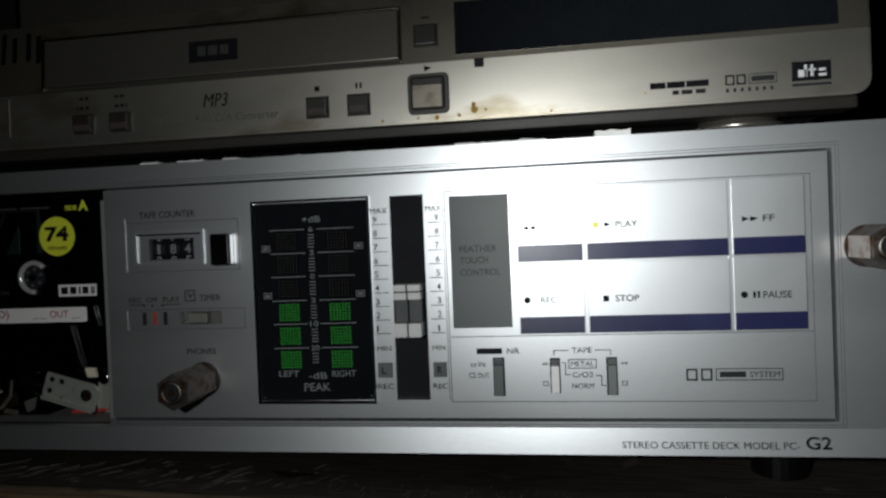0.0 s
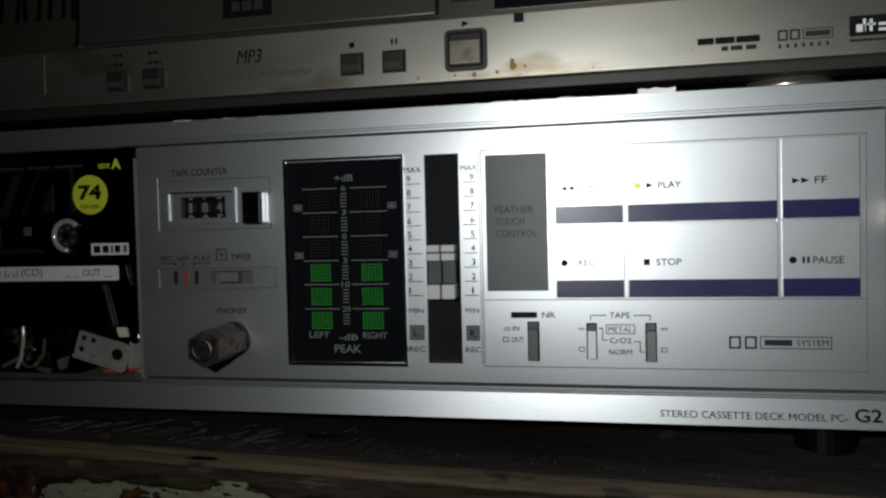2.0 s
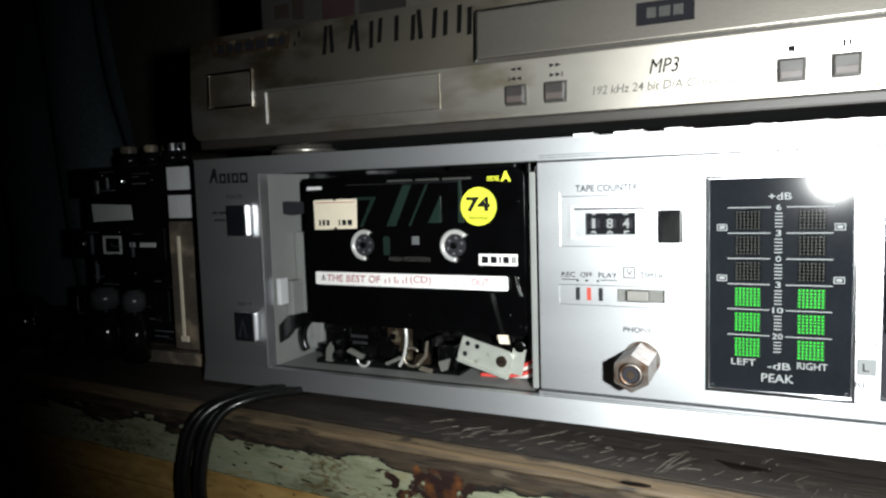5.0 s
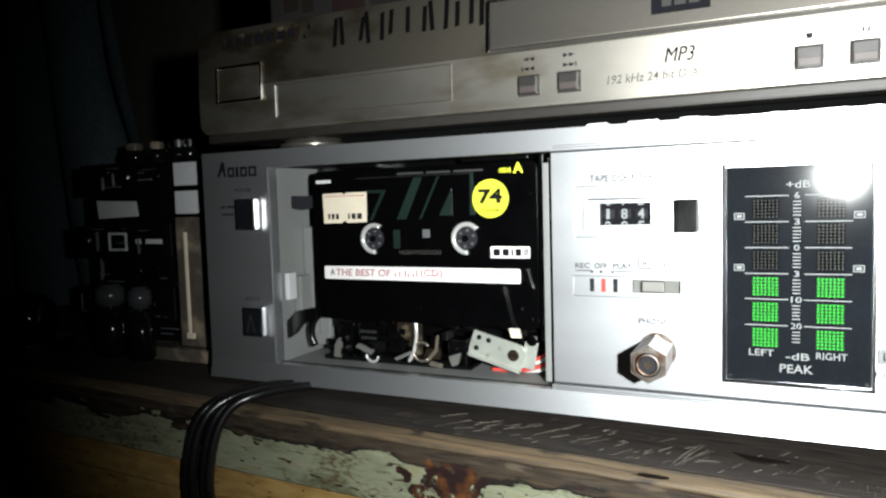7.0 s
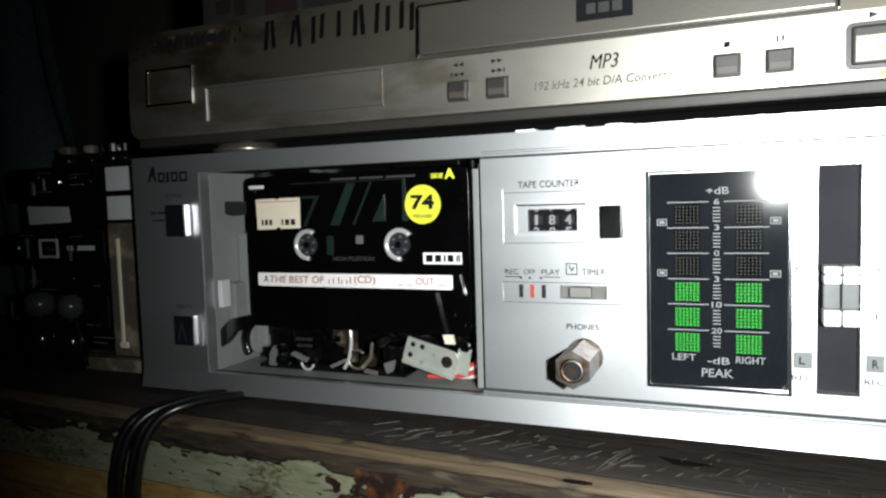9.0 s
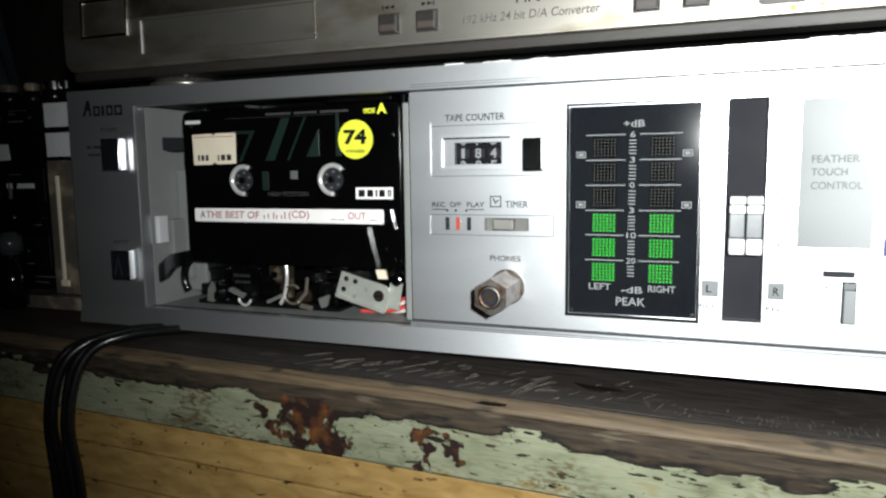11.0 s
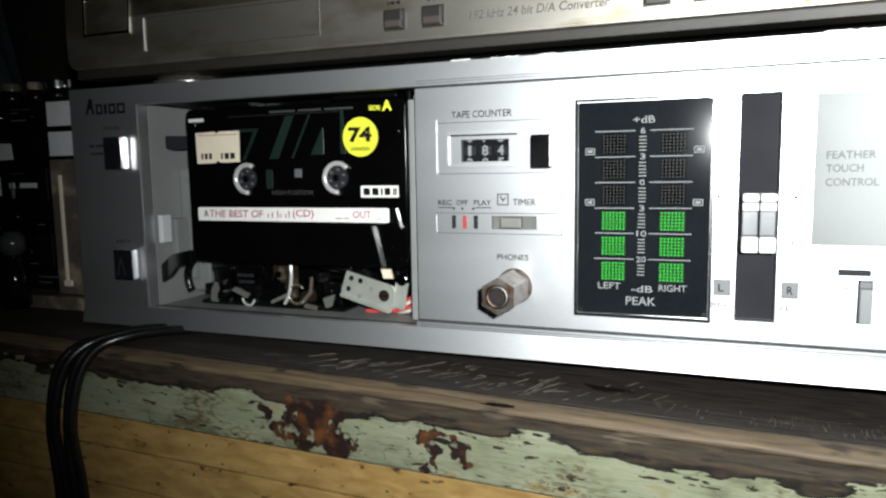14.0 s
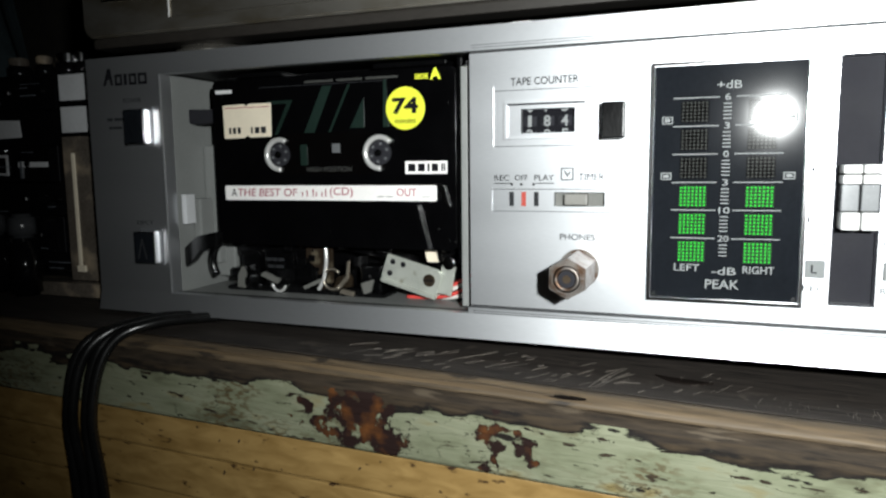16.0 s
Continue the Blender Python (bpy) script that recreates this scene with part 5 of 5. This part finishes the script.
# ---- white strips in the gap between player and deck, in place of the bezel's reflection ----
for i, (a, b, z, h) in enumerate(((12, 43, 103.6, 1.65), (70, 101, 103.6, 2.4), (117, 128.5, 103.6, 3.9), (-46, -39, 103.6, 2.2), (-32, -22, 103.6, 2.2), (-15, -6, 103.6, 2.3), (-92, -84, 103.6, 1.2))):
    pad = thing("foam_pad", (a + b) / 2, 8, z, "thin white strip standing in for a bright reflection above the deck", "pad", "pads under the player")
    n = max(4, int((b - a) / 1.6))
    ragged = [(a + (b - a) * k / n, z + max(0.6, h + 0.35 * noise.noise((k * 0.3, i * 5.0, 0)) + 0.45 * noise.noise((k * 0.9, i * 3.0, 2)))) for k in range(n + 1)]
    bm = poly([(a, z), *ragged, (b, z)], 5.0 + i % 3, 16)
    part("pad", bm, MIRRORED_EDGE, pad)

# ---- on top of the player: a dark carton, a small card, a red packet ----
carton = thing("carton", -10, 200, 160, "dark brown carton with faded yellow and pale print", "box")
part("carton_side", box(-150, 210, 72, 240, 159.6, 330, 2), CARTON, carton)
part("yellow_print", box(62, 122, 71.4, 72.2, 190, 262, 0.2), YELLOW_CARD, carton, "faded yellow print")
part("pale_print", box(128, 190, 71.3, 72.2, 196, 270, 0.2), PALE_CARD, carton, "faded pale print")
tag = thing("paper_card", 10, 44, 160, "pale mint card with blurred blue print", "card")
bm = poly([(-17, 182), (34, 185.5), (38.5, 240), (-14, 238)], 40, 40.5)
for v in bm.verts:
    v.co.y += (v.co.z - 182) * 0.15 - (v.co.x + 17) * 0.12
part("card", bm, CARD, tag)
bm = poly([(-4, 191), (24, 193), (27, 230), (-2, 228)], 39.8, 40.1)
for v in bm.verts:
    v.co.y += (v.co.z - 182) * 0.15 - (v.co.x + 17) * 0.12 - 0.1
part("card_print", bm, CARD_BLUE, tag)
bm = box(-10, 30, 39.8, 40.0, 185.6, 186.4)
for v in bm.verts:
    v.co.z += (v.co.x + 10) * 0.06
    v.co.y += (v.co.z - 182) * 0.15 - (v.co.x + 17) * 0.12 - 0.1
part("card_line", bm, INK, tag)
part("card_stick", box(8, 11, 41, 43, 159.0, 190, 0.3), CARTON, tag)
scrap = thing("plastic_scrap", 48, 20, 160, "small torn scrap of white plastic", "scrap")
part("scrap", poly([(44, 159.6), (52, 159.6), (50.5, 163), (46, 167), (43.6, 165)], 16, 18, 0.4), PAPER, scrap)
packet = thing("printed_packet", -165, 40, 160, "dark packet with red and orange print", "packet")
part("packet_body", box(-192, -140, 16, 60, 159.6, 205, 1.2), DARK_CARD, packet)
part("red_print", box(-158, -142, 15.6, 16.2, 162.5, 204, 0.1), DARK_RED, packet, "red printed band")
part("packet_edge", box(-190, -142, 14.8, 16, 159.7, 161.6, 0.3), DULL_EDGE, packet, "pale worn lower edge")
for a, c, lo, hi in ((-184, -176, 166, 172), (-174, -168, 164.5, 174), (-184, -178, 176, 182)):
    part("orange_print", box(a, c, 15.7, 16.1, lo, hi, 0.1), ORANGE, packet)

# ---- cables hanging over the cabinet's edge ----
for k in range(4):
    o = 4.2 * k
    cord = thing("power_cable", -190, -20, 0, "glossy black cable hanging over the cabinet edge", "cable", "cables over the edge")
    pts = [(-150 + o, 70, lie(-150) + 2.4), (-172 + o, 12, lie(-172) + 2.3), (-186 + o * 0.8, -12 - o * 0.5, lie(-186) + 2.6 + (k % 2)), (-199 + o, -30.5 - (k % 2), -4), (-204 + o * 1.1, -35.5 - 2 * (k % 2), -28),
           (-203.0 + o * 1.05, -35.0, -60), (-202.5 + o * 1.1, -34 - (k % 2), -120), (-203 + o * 1.3, -33, -260)]
    part("cord", tube(pts, 1.9, 12, 10), CABLE, cord, "", True)

# ---- beside the deck: cassette cases, small bottles, a ball, a draped cloth ----
def tape_case(x, y, z, w, d, h, body, label, spine=None):
    c = thing("cassette_case", x + w / 2, y + d / 2, z, label, "cassette case", "cases beside the deck")
    part("box_shell", box(x, x + w, y, y + d, z, z + h, 0.7), body, c)
    if spine:
        part("spine_card", box(x + 1.2, x + w - 1.2, y - 0.25, y + 0.3, z + 1.2, z + h - 1.2, 0.1), spine, c)
    part("lid_seam", box(x - 0.05, x + w + 0.05, y + 4, y + 4.5, z - 0.02, z + h + 0.05), STEEL, c)
    return c


base = lie(-262) + 0.4
tape_case(-291, 16, base, 64, 100, 6.5, CASE, "flat smoky brown plastic case lid")
stand = tape_case(-264, 22, base + 6.7, 20, 108, 67, CASE, "upright smoky brown cassette case")
part("bright_edge", box(-258, -256.2, 21.2, 22, base + 12, base + 66, 0.2), CREAM, stand, "pale inner edge")
part("peg", box(-259, -254, 21.0, 22, base + 11, base + 14, 0.2), CREAM, stand)
tape_case(-264, 22, base + 74.2, 20, 60, 14, CASE_BLACK, "small box with a pale spine", SPINE)
tape_case(-264, 22, base + 88.6, 20, 60, 14, CASE_BLACK, "small box with a pale spine", SPINE)
rows = [(-341, 30), (-346, 26), (-338, 32), (-344, 24), (-336, 30), (-342, 28)]
zc = lie(-320) + 0.5
random.seed(21)
EDGE_CLEAR = mat("clear_case_edge", (0.10, 0.11, 0.125), 0.2, 0.0, 0.5, 60, 900)
for i, (x, y) in enumerate(rows):
    c = tape_case(x, y, zc, 70, 105, 16.8, CASE_BLACK, "glossy black cassette case lying flat")
    if i == 4:
        part("label_card", poly([(x + 6, zc + 3.5), (x + 37, zc + 4.5), (x + 36, zc + 12.6), (x + 5, zc + 13.6)], y - 0.4, y), SPINE, c, "pale blank label")
    if i == 3:
        part("clip", ring(x + 28, x + 42, zc + 3, zc + 13, y - 0.5, y, 1.2), SPINE, c)
        part("clip_bar", box(x + 49, x + 68, y - 0.5, y, zc + 7, zc + 9.4), SPINE, c)
    for k in range(0 if i == 4 else 6):
        ex, ez = x + random.uniform(1, 54), zc + random.uniform(0.8, 15.4)
        part("lid_edge", box(ex, ex + random.uniform(3, 15), y - 0.5, y + 0.2, ez, ez + random.uniform(0.25, 0.6), 0.1), random.choice((EDGE_CLEAR, EDGE_CLEAR, CHROME)), c)
    for k in range(0 if i == 4 else 2):
        ex = x + random.uniform(2, 66)
        part("lid_edge", box(ex, ex + random.uniform(0.4, 1.6), y - 0.6, y + 0.2, zc + random.uniform(1, 5), zc + random.uniform(9, 15.6), 0.1), EDGE_CLEAR, c)
    for k in range(0 if i == 4 else 3):
        gx = x + 8 + 22 * k + (i * 7) % 9
        part("catch", disc(gx, y - 1.0, zc + 8.5, 1.8, 1.2, 14, bevel=0.4), CHROME if (i + k) % 3 == 0 else BLACK_PLASTIC, c)
    zc += 17.1
jar_y = 50
for x, r in ((-322, 6), (-304, 5), (-288, 6.5), (-279, 4)):
    j = thing("small_jar", x, jar_y, zc, "small dark glass jar with a shiny lid", "jar", "jars on the cases")
    part("glass", disc(x, jar_y, zc, r, 8, 24, axis="z", bevel=1.0), CASE_BLACK, j, "", True)
    part("lid", disc(x, jar_y, zc + 8.1, r * 0.8, 4, 24, axis="z", bevel=0.6), CHROME if x > -300 else CASE, j)
for x, r in ((-303, 8.5), (-281, 6.8)):
    zb = lie(x) + 0.3
    j = thing("small_bottle", x, 12, zb, "small dark bottle with a grey rounded cap", "bottle", "bottles beside the cases")
    part("bottle_body", disc(x, 12, zb, r, 27, 28, axis="z", bevel=1.5), CASE_BLACK, j, "", True)
    part("cap", disc(x, 12, zb + 27.1, r * 0.9, 11, 28, r * 0.8, axis="z", bevel=1.5), DIM_CAP, j, "", True)
zb = lie(-350)
ball = thing("black_ball_knob", -350, -2, zb, "glossy black ball on a round black base", "knob")
part("base", disc(-350, -2, zb + 0.2, 21, 8, 36, axis="z", bevel=1.5), BLACK_PLASTIC, ball)
bm = bmesh.new()
bmesh.ops.create_uvsphere(bm, u_segments=28, v_segments=16, radius=15)
bmesh.ops.translate(bm, vec=(-350, -2, zb + 19), verts=bm.verts)
part("ball", bm, CASE_BLACK, ball, "", True)

cloth = thing("draped_cloth", -460, 120, 0, "dark blue-green cloth hanging in folds", "cloth")
bm = bmesh.new()
grid = []
for i in range(61):
    row = []
    for j in range(41):
        u, v = i / 60, j / 40
        x = -640 + 290 * u - 40 * v
        fold = 16 * math.sin(u * 22 + 1.5 * math.sin(v * 4)) + 26 * noise.noise((u * 4, v * 2.5, 1.7))
        row.append((x, 90 + fold + 40 * (1 - u), 10 + 420 * v))
    grid.append(row)
front = [[bm.verts.new(p) for p in r] for r in grid]
back = [[bm.verts.new((x, y + 3, z)) for x, y, z in r] for r in grid]
for i in range(60):
    for j in range(40):
        bm.faces.new((front[i][j], front[i + 1][j], front[i + 1][j + 1], front[i][j + 1]))
        bm.faces.new((back[i][j], back[i][j + 1], back[i + 1][j + 1], back[i + 1][j]))
part("cloth", bm, CLOTH, cloth, "", True)
